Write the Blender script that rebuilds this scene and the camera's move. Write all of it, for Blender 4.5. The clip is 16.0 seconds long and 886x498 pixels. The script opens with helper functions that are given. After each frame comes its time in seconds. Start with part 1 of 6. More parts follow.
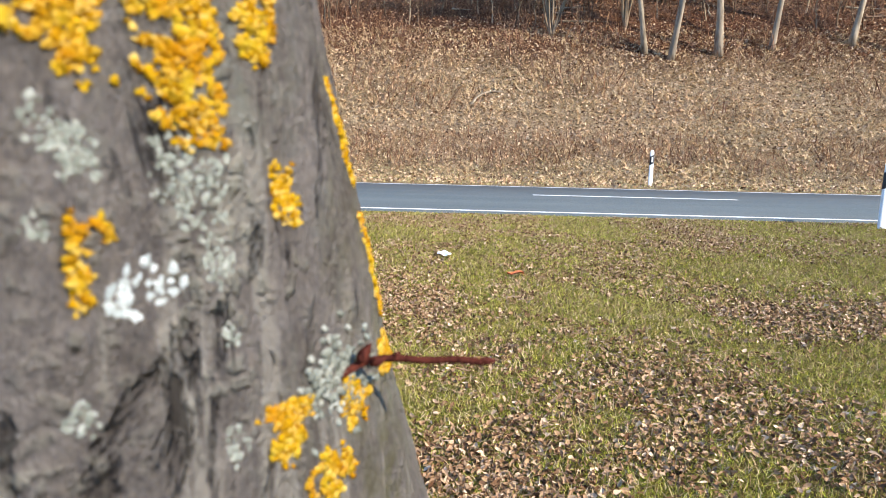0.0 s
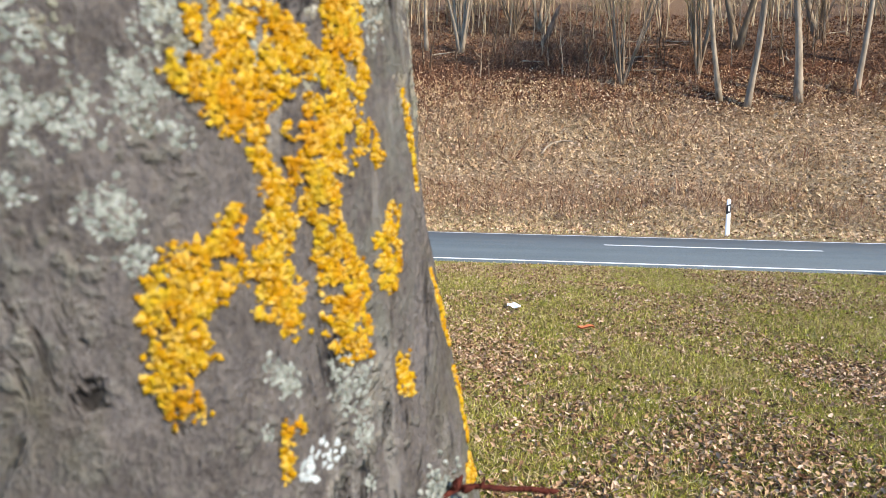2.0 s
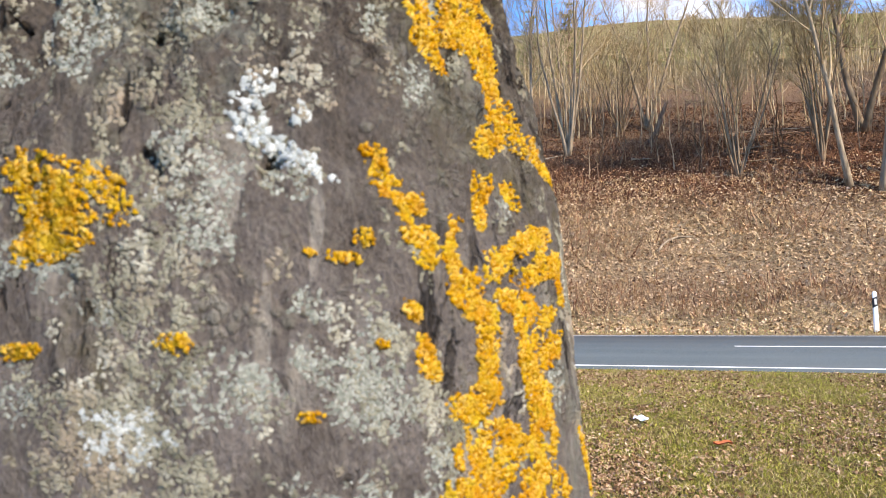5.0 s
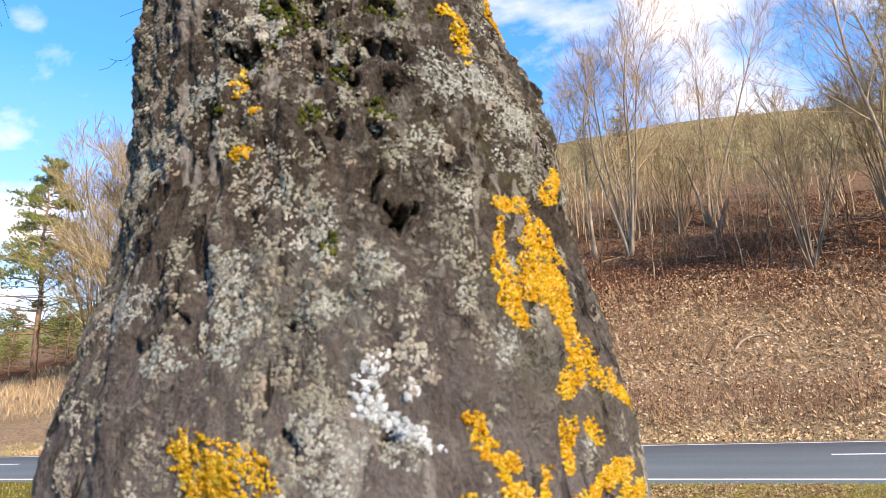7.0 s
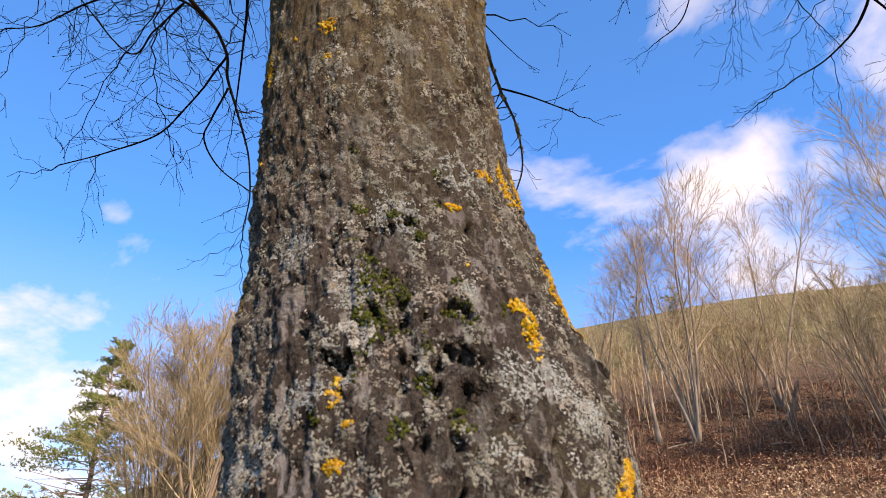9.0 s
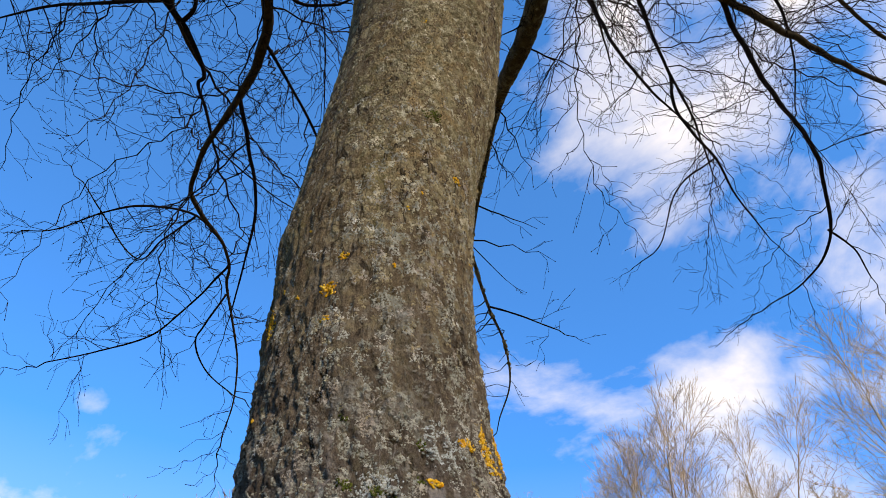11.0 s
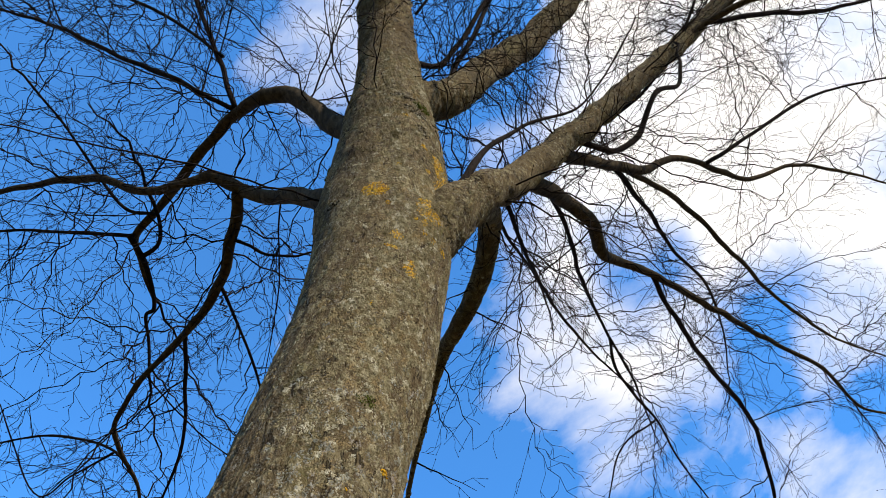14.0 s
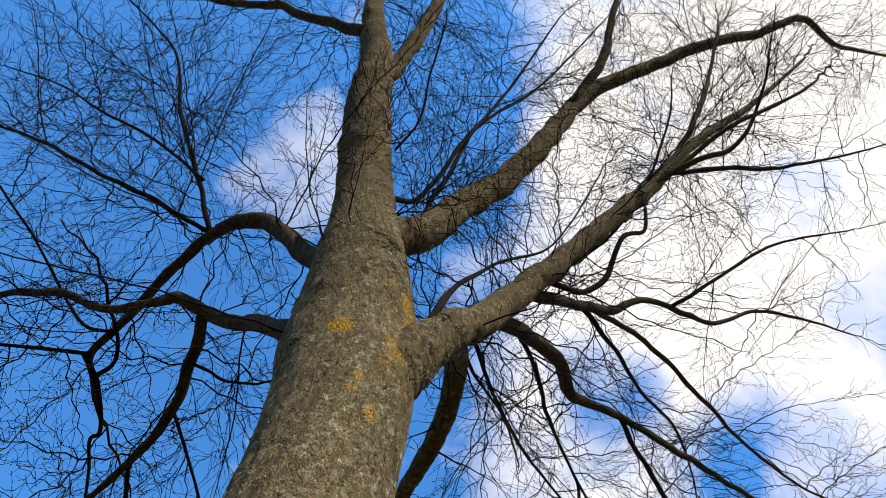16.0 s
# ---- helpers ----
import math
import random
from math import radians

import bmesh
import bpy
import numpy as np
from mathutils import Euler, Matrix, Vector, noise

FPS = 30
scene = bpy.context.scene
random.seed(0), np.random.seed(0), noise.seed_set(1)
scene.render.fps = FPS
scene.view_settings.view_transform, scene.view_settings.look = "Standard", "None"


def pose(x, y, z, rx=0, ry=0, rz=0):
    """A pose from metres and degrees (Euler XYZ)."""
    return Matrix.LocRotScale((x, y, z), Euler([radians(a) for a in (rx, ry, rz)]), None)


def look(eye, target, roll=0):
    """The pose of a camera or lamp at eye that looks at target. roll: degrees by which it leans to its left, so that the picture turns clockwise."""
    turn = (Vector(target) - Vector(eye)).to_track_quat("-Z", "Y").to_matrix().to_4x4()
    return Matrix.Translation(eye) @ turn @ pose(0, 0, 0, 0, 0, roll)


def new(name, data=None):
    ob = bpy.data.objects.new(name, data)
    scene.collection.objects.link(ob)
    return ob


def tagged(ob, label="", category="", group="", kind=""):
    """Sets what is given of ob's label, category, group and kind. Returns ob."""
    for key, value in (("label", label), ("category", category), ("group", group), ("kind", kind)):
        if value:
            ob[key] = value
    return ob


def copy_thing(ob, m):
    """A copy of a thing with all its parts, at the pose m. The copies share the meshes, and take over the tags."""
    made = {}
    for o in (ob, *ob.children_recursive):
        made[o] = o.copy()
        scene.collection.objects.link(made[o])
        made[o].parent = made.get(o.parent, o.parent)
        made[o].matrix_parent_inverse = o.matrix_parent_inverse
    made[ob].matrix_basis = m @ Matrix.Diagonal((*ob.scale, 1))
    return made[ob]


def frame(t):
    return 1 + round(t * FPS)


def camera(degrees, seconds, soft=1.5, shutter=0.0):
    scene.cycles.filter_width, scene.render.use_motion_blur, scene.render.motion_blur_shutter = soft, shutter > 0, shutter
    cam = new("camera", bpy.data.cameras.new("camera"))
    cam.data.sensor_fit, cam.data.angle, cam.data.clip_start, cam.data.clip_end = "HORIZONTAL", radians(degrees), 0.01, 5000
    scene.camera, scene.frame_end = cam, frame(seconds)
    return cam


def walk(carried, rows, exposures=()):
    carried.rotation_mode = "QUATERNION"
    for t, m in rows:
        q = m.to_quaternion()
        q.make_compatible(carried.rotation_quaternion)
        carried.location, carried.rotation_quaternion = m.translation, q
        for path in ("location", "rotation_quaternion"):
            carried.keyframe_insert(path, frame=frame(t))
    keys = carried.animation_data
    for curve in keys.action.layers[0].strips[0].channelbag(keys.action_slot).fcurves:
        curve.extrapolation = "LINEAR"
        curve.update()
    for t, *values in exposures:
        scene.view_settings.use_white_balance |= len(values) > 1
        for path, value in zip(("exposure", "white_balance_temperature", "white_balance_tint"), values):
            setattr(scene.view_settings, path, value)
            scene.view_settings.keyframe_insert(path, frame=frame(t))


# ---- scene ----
cam = camera(67.63, 16.0, 0.75)
cam.data.dof.use_dof, cam.data.dof.focus_distance, cam.data.dof.aperture_fstop = True, 4.5, 19.0
PATH = [
    (0, (0.000, 0.000, 1.021), (-0.038, 1.976, 0.712), 1.34),
    (0.5, (-0.001, -0.010, 1.035), (-0.123, 1.965, 0.745), 1.04),
    (1, (-0.005, -0.023, 1.045), (-0.174, 1.952, 0.782), 1.46),
    (1.5, (-0.003, -0.045, 1.062), (-0.198, 1.933, 0.840), 1.19),
    (2, (-0.003, -0.071, 1.083), (-0.253, 1.905, 0.910), 1.08),
    (2.5, (-0.007, -0.098, 1.105), (-0.344, 1.870, 0.981), 0.32),
    (3, (-0.004, -0.116, 1.128), (-0.396, 1.844, 1.061), -0.14),
    (3.2, (-0.004, -0.123, 1.133), (-0.413, 1.834, 1.064), -0.25),
    (5.3, (-0.019, -0.180, 1.213), (-0.636, 1.714, 1.387), -1.49),
    (5.5, (-0.018, -0.186, 1.220), (-0.659, 1.698, 1.422), -1.82),
    (6, (-0.017, -0.202, 1.239), (-0.706, 1.653, 1.525), -2.47),
    (6.5, (-0.014, -0.213, 1.254), (-0.718, 1.626, 1.603), -2.85),
    (7, (-0.012, -0.229, 1.273), (-0.745, 1.576, 1.724), -2.65),
    (7.5, (-0.019, -0.246, 1.293), (-0.798, 1.504, 1.869), -2.07),
    (8, (-0.015, -0.257, 1.309), (-0.776, 1.450, 2.019), -2.11),
    (8.5, (-0.009, -0.267, 1.319), (-0.798, 1.383, 2.129), -1.54),
    (9, (0.000, -0.293, 1.345), (-0.779, 1.281, 2.301), -1.38),
    (9.5, (0.014, -0.328, 1.363), (-0.747, 1.160, 2.462), -1.02),
    (10, (0.022, -0.344, 1.375), (-0.683, 1.073, 2.596), -0.48),
    (10.2, (0.026, -0.350, 1.374), (-0.651, 1.039, 2.644), -0.57),
    (12.3, (0.056, -0.389, 1.408), (-0.381, 0.703, 3.026), -0.79),
    (12.5, (0.055, -0.390, 1.414), (-0.346, 0.680, 3.055), -1.79),
    (13, (0.068, -0.404, 1.420), (-0.261, 0.578, 3.131), -2.83),
    (13.5, (0.089, -0.446, 1.418), (-0.193, 0.415, 3.201), -2.23),
    (14, (0.107, -0.452, 1.428), (-0.127, 0.345, 3.247), -3.18),
    (14.5, (0.113, -0.457, 1.433), (-0.077, 0.258, 3.291), -3.73),
    (15, (0.123, -0.469, 1.443), (-0.011, 0.172, 3.333), -6.09),
    (15.5, (0.130, -0.473, 1.447), (0.048, 0.098, 3.361), -8.46),
    (16, (0.137, -0.491, 1.452), (0.092, -0.001, 3.390), -10.88),
]
walk(cam, [(t, look(eye, target, roll)) for t, eye, target, roll in PATH],
     [(0, 0.94, 6800, 9), (1.5, 0.88, 6800, 9), (3.2, 0.92, 6850, 9), (5.3, 0.86, 7150, 14), (7, 0.84, 7400, 18), (8, 0.68, 7650, 24), (9, 0.52, 7600, 25), (10.2, 0.40, 7300, 22), (12.3, 0.36, 6550, 8),
      (13.5, 0.46, 6700, 10), (14.5, 0.55, 6800, 11), (15.5, 0.46, 6850, 11), (16, 0.42, 6850, 11)])

# ---- light ----
SUN_AZ, SUN_EL = 123.0, 33.0          # degrees: from +y towards +x, above the horizon
sun_dir = Vector((math.sin(radians(SUN_AZ)) * math.cos(radians(SUN_EL)), math.cos(radians(SUN_AZ)) * math.cos(radians(SUN_EL)), math.sin(radians(SUN_EL))))
sun = new("sun", bpy.data.lights.new("sun", "SUN"))
sun.data.energy, sun.data.angle, sun.data.color = 5.0, radians(0.6), (1.0, 0.90, 0.77)
sun.matrix_world = look((0, 0, 30), Vector((0, 0, 30)) - sun_dir)

world = bpy.data.worlds.new("sky")
scene.world = world
world.use_nodes = True
wt = world.node_tree
wt.nodes.clear()


def wnode(kind, **values):
    n = wt.nodes.new(kind)
    for key, value in values.items():
        n.inputs[key].default_value = value
    return n


sky = wt.nodes.new("ShaderNodeTexSky")
sky.sky_type, sky.sun_disc = "NISHITA", False
sky.sun_elevation, sky.sun_rotation = radians(SUN_EL), radians(SUN_AZ)
sky.air_density, sky.dust_density, sky.ozone_density = 1.0, 0.3, 3.0
coord = wt.nodes.new("ShaderNodeTexCoord")
sep = wt.nodes.new("ShaderNodeSeparateXYZ")
wt.links.new(coord.outputs["Generated"], sep.inputs[0])
lift = wnode("ShaderNodeMath"); lift.operation = "ADD"; lift.inputs[1].default_value = 0.28
wt.links.new(sep.outputs["Z"], lift.inputs[0])
flat = wt.nodes.new("ShaderNodeVectorMath"); flat.operation = "DIVIDE"
comb = wt.nodes.new("ShaderNodeCombineXYZ")
for k in range(3):
    wt.links.new(lift.outputs[0], comb.inputs[k])
wt.links.new(coord.outputs["Generated"], flat.inputs[0])
wt.links.new(comb.outputs[0], flat.inputs[1])
shift = wt.nodes.new("ShaderNodeMapping")
shift.inputs["Location"].default_value = (0.55, 1.9, 0.3)
wt.links.new(flat.outputs[0], shift.inputs[0])
puff = wnode("ShaderNodeTexNoise", Scale=2.1, Detail=10.0, Roughness=0.58, Distortion=0.35)
wt.links.new(shift.outputs[0], puff.inputs["Vector"])


def lobe_of_cloud(direction, near, far, gain):
    """Cloud gathers round a direction of the sky: from far to near degrees off it."""
    dot = wt.nodes.new("ShaderNodeVectorMath"); dot.operation = "DOT_PRODUCT"
    unit = wt.nodes.new("ShaderNodeVectorMath"); unit.operation = "NORMALIZE"
    wt.links.new(coord.outputs["Generated"], unit.inputs[0])
    wt.links.new(unit.outputs[0], dot.inputs[0])
    dot.inputs[1].default_value = Vector(direction).normalized()
    mr = wt.nodes.new("ShaderNodeMapRange"); mr.interpolation_type = "SMOOTHSTEP"
    mr.inputs["From Min"].default_value, mr.inputs["From Max"].default_value = math.cos(radians(far)), math.cos(radians(near))
    mr.inputs["To Max"].default_value = gain
    wt.links.new(dot.outputs["Value"], mr.inputs["Value"])
    return mr.outputs[0]


thin = wnode("ShaderNodeMath"); thin.operation = "MULTIPLY_ADD"
thin.inputs[1].default_value, thin.inputs[2].default_value = 1.15, -0.10
wt.links.new(puff.outputs["Fac"], thin.inputs[0])
total = thin.outputs[0]
for spot in (((0.56, 0.20, 0.80), 12, 33, 0.30), ((-0.20, 0.07, 0.977), 2, 9, 0.18), ((0.14, 0.50, 0.86), 3, 13, 0.15), ((0.081, -0.01, 0.996), 1, 10, -0.20),
             ((-0.105, 0.32, 0.94), 2, 12, -0.12), ((-0.47, 0.0, 0.88), 12, 30, -0.25), ((0.33, 0.60, 0.73), 2, 9, -0.16), ((-0.02, 0.64, 0.77), 2, 10, 0.09),
             ((0.02, 0.843, 0.539), 0.5, 6, 0.15), ((0.105, 0.845, 0.525), 0.5, 5, 0.10), ((0.02, 0.05, 0.998), 1, 9, -0.16), ((0.041, 0.167, 0.985), 1, 7, -0.20), ((0.20, 0.80, 0.57), 3, 12, 0.06), ((0.116, 0.701, 0.703), 4, 13, 0.03), ((-0.035, 0.680, 0.733), 3, 11, 0.05), ((0.254, 0.693, 0.675), 3, 12, 0.03), ((0.142, -0.049, 0.989), 2, 8, 0.07), ((-0.80, 0.47, 0.37), 3, 14, 0.08), ((0.156, 0.479, 0.864), 1, 6, -0.2), ((0.259, 0.524, 0.812), 1, 7, -0.15), ((0.09, 0.69, 0.72), 1, 9, 0.09), ((-0.727, 0.481, 0.49), 0, 2.2, 0.11), ((-0.84, 0.46, 0.26), 3, 18, 0.13), ((-0.66, 0.436, 0.60), 8, 24, -0.15), ((-0.77, 0.46, 0.44), 5, 15, -0.09), ((-0.12, 0.93, 0.35), 4, 13, 0.04)):
    plus = wt.nodes.new("ShaderNodeMath"); plus.operation = "ADD"
    wt.links.new(total, plus.inputs[0])
    wt.links.new(lobe_of_cloud(*spot), plus.inputs[1])
    total = plus.outputs[0]
cover = wt.nodes.new("ShaderNodeValToRGB")
cover.color_ramp.elements[0].position, cover.color_ramp.elements[1].position = 0.50, 0.74
wt.links.new(total, cover.inputs[0])
blue = wt.nodes.new("ShaderNodeMix"); blue.data_type = "RGBA"; blue.blend_type = "MULTIPLY"
blue.inputs[0].default_value = 1.0
wt.links.new(sky.outputs[0], blue.inputs[6])
blue.inputs[7].default_value = (0.92, 2.28, 3.25, 1)
# the blue deepens again below the zenith
deep = wt.nodes.new("ShaderNodeMapRange")
for key, value in (("From Min", 0.80), ("From Max", 0.35), ("To Max", 1.0)):
    deep.inputs[key].default_value = value
wt.links.new(sep.outputs["Z"], deep.inputs["Value"])
deeper = wt.nodes.new("ShaderNodeMix"); deeper.data_type = "RGBA"; deeper.blend_type = "MULTIPLY"
wt.links.new(deep.outputs[0], deeper.inputs[0])
wt.links.new(blue.outputs[2], deeper.inputs[6])
deeper.inputs[7].default_value = (0.64, 0.80, 0.92, 1)
both = wt.nodes.new("ShaderNodeMix"); both.data_type = "RGBA"
wt.links.new(cover.outputs[0], both.inputs[0])
haze = wt.nodes.new("ShaderNodeMapRange")
for key, value in (("From Min", 0.46), ("From Max", 0.04), ("To Max", 0.72)):
    haze.inputs[key].default_value = value
wt.links.new(sep.outputs["Z"], haze.inputs["Value"])
low_sky = wt.nodes.new("ShaderNodeMix"); low_sky.data_type = "RGBA"
wt.links.new(haze.outputs[0], low_sky.inputs[0])
wt.links.new(deeper.outputs[2], low_sky.inputs[6])
low_sky.inputs[7].default_value = (6.2, 7.0, 8.0, 1)
wt.links.new(low_sky.outputs[2], both.inputs[6])
both.inputs[7].default_value = (9.8, 9.7, 9.6, 1)
back = wnode("ShaderNodeBackground", Strength=0.088)
wt.links.new(both.outputs[2], back.inputs[0])
wout = wt.nodes.new("ShaderNodeOutputWorld")
wt.links.new(back.outputs[0], wout.inputs[0])


# ---- materials ----
def mix_colours(nt, fac, a, b):
    m = nt.nodes.new("ShaderNodeMix"); m.data_type = "RGBA"
    for sock, v in ((m.inputs[0], fac), (m.inputs[6], a), (m.inputs[7], b)):
        if isinstance(v, (int, float)):
            sock.default_value = v
        elif isinstance(v, tuple):
            sock.default_value = (*v, 1)
        else:
            nt.links.new(v, sock)
    return m.outputs[2]


def noise_out(nt, vec, scale, detail=4.0, rough=0.55, stretch=None, lo=0.0, hi=1.0, distort=0.0):
    if stretch:
        mp = nt.nodes.new("ShaderNodeMapping")
        mp.inputs["Scale"].default_value = stretch
        nt.links.new(vec, mp.inputs[0])
        vec = mp.outputs[0]
    n = nt.nodes.new("ShaderNodeTexNoise")
    n.inputs["Scale"].default_value, n.inputs["Detail"].default_value = scale, detail
    n.inputs["Roughness"].default_value, n.inputs["Distortion"].default_value = rough, distort
    nt.links.new(vec, n.inputs["Vector"])
    r = nt.nodes.new("ShaderNodeMapRange")
    r.inputs["From Min"].default_value, r.inputs["From Max"].default_value = lo, hi
    nt.links.new(n.outputs["Fac"], r.inputs["Value"])
    return r.outputs[0]


def material(name, rough=0.85, spec=0.3):
    m = bpy.data.materials.new(name)
    m.use_nodes = True
    nt = m.node_tree
    p = nt.nodes["Principled BSDF"]
    p.inputs["Roughness"].default_value = rough
    p.inputs["Specular IOR Level"].default_value = spec
    c = nt.nodes.new("ShaderNodeTexCoord")
    return m, nt, p, c.outputs["Object"]


def bump(nt, p, height, strength, distance):
    b = nt.nodes.new("ShaderNodeBump")
    b.inputs["Strength"].default_value, b.inputs["Distance"].default_value = strength, distance
    nt.links.new(height, b.inputs["Height"])
    nt.links.new(b.outputs[0], p.inputs["Normal"])


def island(nt):
    g = nt.nodes.new("ShaderNodeNewGeometry")
    return g.outputs["Random Per Island"]


def ramp(nt, fac, *stops):
    r = nt.nodes.new("ShaderNodeValToRGB")
    els = r.color_ramp.elements
    while len(els) < len(stops):
        els.new(0.5)
    for e, (pos, col) in zip(els, stops):
        e.position, e.color = pos, (*col, 1)
    nt.links.new(fac, r.inputs[0])
    return r.outputs[0]


def threshold(nt, sock, lo, hi, flip=False):
    r = nt.nodes.new("ShaderNodeMapRange")
    r.inputs["From Min"].default_value, r.inputs["From Max"].default_value = lo, hi
    if flip:
        r.inputs["To Min"].default_value, r.inputs["To Max"].default_value = 1.0, 0.0
    nt.links.new(sock, r.inputs["Value"])
    return r.outputs[0]


def times(nt, a, b):
    m = nt.nodes.new("ShaderNodeMath"); m.operation = "MULTIPLY"
    for sock, v in zip(m.inputs, (a, b)):
        if isinstance(v, (int, float)):
            sock.default_value = v
        else:
            nt.links.new(v, sock)
    return m.outputs[0]


def bark_material(name, low, high, relief=0.0065):
    """Grey-brown bark: slate grey low down, knobbly brown above, olive-brown towards the crown."""
    m, nt, p, v = material(name, 0.95, 0.04)
    s = nt.nodes.new("ShaderNodeSeparateXYZ"); nt.links.new(v, s.inputs[0])
    streak = noise_out(nt, v, 18, 6, 0.65, (2.2, 2.2, 0.55), 0.32, 0.70, 0.8)
    blotch = noise_out(nt, v, 34, 5, 0.65, (1, 1, 0.7), 0.33, 0.67, 0.5)
    grain = noise_out(nt, v, 430, 4, 0.7, (1, 1, 0.6), 0.32, 0.68)
    base = mix_colours(nt, streak, (0.020, 0.016, 0.013), (0.086, 0.067, 0.054))
    base = mix_colours(nt, times(nt, blotch, 0.6), base, (0.056, 0.045, 0.037))
    tint = noise_out(nt, v, 26, 3, 0.5, None, 0.35, 0.65)
    slate = mix_colours(nt, blotch, mix_colours(nt, streak, (0.092, 0.078, 0.073), (0.172, 0.150, 0.141)), (0.235, 0.208, 0.196))
    col = mix_colours(nt, threshold(nt, s.outputs["Z"], 1.18, 1.40, True), base, slate)
    olive = mix_colours(nt, times(nt, blotch, 0.6), mix_colours(nt, streak, (0.026, 0.016, 0.007), (0.130, 0.088, 0.036)), (0.200, 0.143, 0.064))
    broad = noise_out(nt, v, 9, 5, 0.65, (1.3, 1.3, 0.22), 0.42, 0.62, 0.6)
    olive = mix_colours(nt, times(nt, broad, 0.5), olive, mix_colours(nt, grain, (0.022, 0.013, 0.006), (0.080, 0.052, 0.024)))
    col = mix_colours(nt, threshold(nt, s.outputs["Z"], low, high), col, olive)
    col = mix_colours(nt, 0.55, col, mix_colours(nt, grain, mix_colours(nt, 0.75, col, (0.004, 0.003, 0.003)), mix_colours(nt, 0.30, col, (0.27, 0.215, 0.14))))
    # pale grey-green crust in ragged blotches; thin seams on the upper bark, shade painted in
    mott = times(nt, noise_out(nt, v, 42, 5, 0.7, (1, 1, 0.8), 0.50, 0.60, 0.4), noise_out(nt, v, 7, 4, 0.65, (1.4, 1.4, 0.5), 0.36, 0.58))
    mott = times(nt, mott, threshold(nt, s.outputs["Z"], low, high))
    col = mix_colours(nt, times(nt, mott, 0.7), col, (0.250, 0.210, 0.112))
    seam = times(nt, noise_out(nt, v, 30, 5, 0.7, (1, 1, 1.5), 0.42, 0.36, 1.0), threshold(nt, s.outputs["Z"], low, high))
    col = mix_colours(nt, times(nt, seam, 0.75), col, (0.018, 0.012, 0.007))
    # pale upright lines
    rib = times(nt, noise_out(nt, v, 22, 4, 0.55, (2.5, 2.5, 0.26), 0.560, 0.615, 0.7), noise_out(nt, v, 6, 3, 0.6, None, 0.40, 0.52))
    rib = times(nt, rib, threshold(nt, s.outputs["Z"], 1.5, 1.9, True))
    col = mix_colours(nt, times(nt, rib, 0.75), col, (0.29, 0.262, 0.225))
    # pale crust in specks that gather in patches
    zone = noise_out(nt, v, 12, 5, 0.65, (1.5, 1.5, 0.7), 0.40, 0.60)
    speck = nt.nodes.new("ShaderNodeTexVoronoi")
    wob = nt.nodes.new("ShaderNodeTexNoise"); wob.inputs["Scale"].default_value, wob.inputs["Detail"].default_value = 120, 3
    nt.links.new(v, wob.inputs["Vector"])
    off = nt.nodes.new("ShaderNodeVectorMath"); off.operation = "MULTIPLY_ADD"
    nt.links.new(wob.outputs["Color"], off.inputs[0]); off.inputs[1].default_value = (0.012, 0.012, 0.012); nt.links.new(v, off.inputs[2])
    nt.links.new(off.outputs[0], speck.inputs["Vector"])
    speck.inputs["Scale"].default_value, speck.inputs["Randomness"].default_value = 170, 1.0
    blob = threshold(nt, speck.outputs["Distance"], 0.28, 0.58, True)
    pick = threshold(nt, noise_out(nt, v, 70, 4, 0.6), 0.44, 0.56)
    crust = times(nt, times(nt, blob, pick), zone)
    pale = mix_colours(nt, tint, (0.17, 0.165, 0.125), (0.30, 0.285, 0.235))
    col = mix_colours(nt, times(nt, crust, 0.6), col, pale)
    film = times(nt, noise_out(nt, v, 9, 6, 0.7, (1.3, 1.3, 0.7), 0.53, 0.66), noise_out(nt, v, 90, 4, 0.65, None, 0.40, 0.58))
    film = times(nt, film, threshold(nt, s.outputs["Z"], low + 0.2, high + 0.3, True))
    col = mix_colours(nt, times(nt, film, 0.7), col, (0.200, 0.200, 0.165))
    green = times(nt, noise_out(nt, v, 4.0, 6, 0.7, (1.5, 1.5, 0.4), 0.54, 0.70), noise_out(nt, v, 80, 4, 0.65, None, 0.38, 0.6))
    col = mix_colours(nt, times(nt, green, 0.7), col, (0.105, 0.098, 0.030))
    # short cracks and hollows, the shade inside them painted near black
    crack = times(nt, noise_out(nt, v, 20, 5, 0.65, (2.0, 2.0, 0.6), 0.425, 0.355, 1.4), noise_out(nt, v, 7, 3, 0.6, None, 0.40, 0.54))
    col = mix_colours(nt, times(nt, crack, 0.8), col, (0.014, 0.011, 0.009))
    nt.links.new(col, p.inputs["Base Color"])
    add = nt.nodes.new("ShaderNodeMath"); add.operation = "ADD"
    nt.links.new(noise_out(nt, v, 130, 7, 0.72, (1, 1, 0.55)), add.inputs[0]); nt.links.new(times(nt, crust, 0.3), add.inputs[1])
    more = nt.nodes.new("ShaderNodeMath"); more.operation = "MULTIPLY_ADD"
    nt.links.new(blotch, more.inputs[0]); more.inputs[1].default_value = 0.15; nt.links.new(add.outputs[0], more.inputs[2])
    sub = nt.nodes.new("ShaderNodeMath"); sub.operation = "SUBTRACT"
    nt.links.new(more.outputs[0], sub.inputs[0]); nt.links.new(crack, sub.inputs[1])
    bump(nt, p, sub.outputs[0], 1.0, relief)
    return m


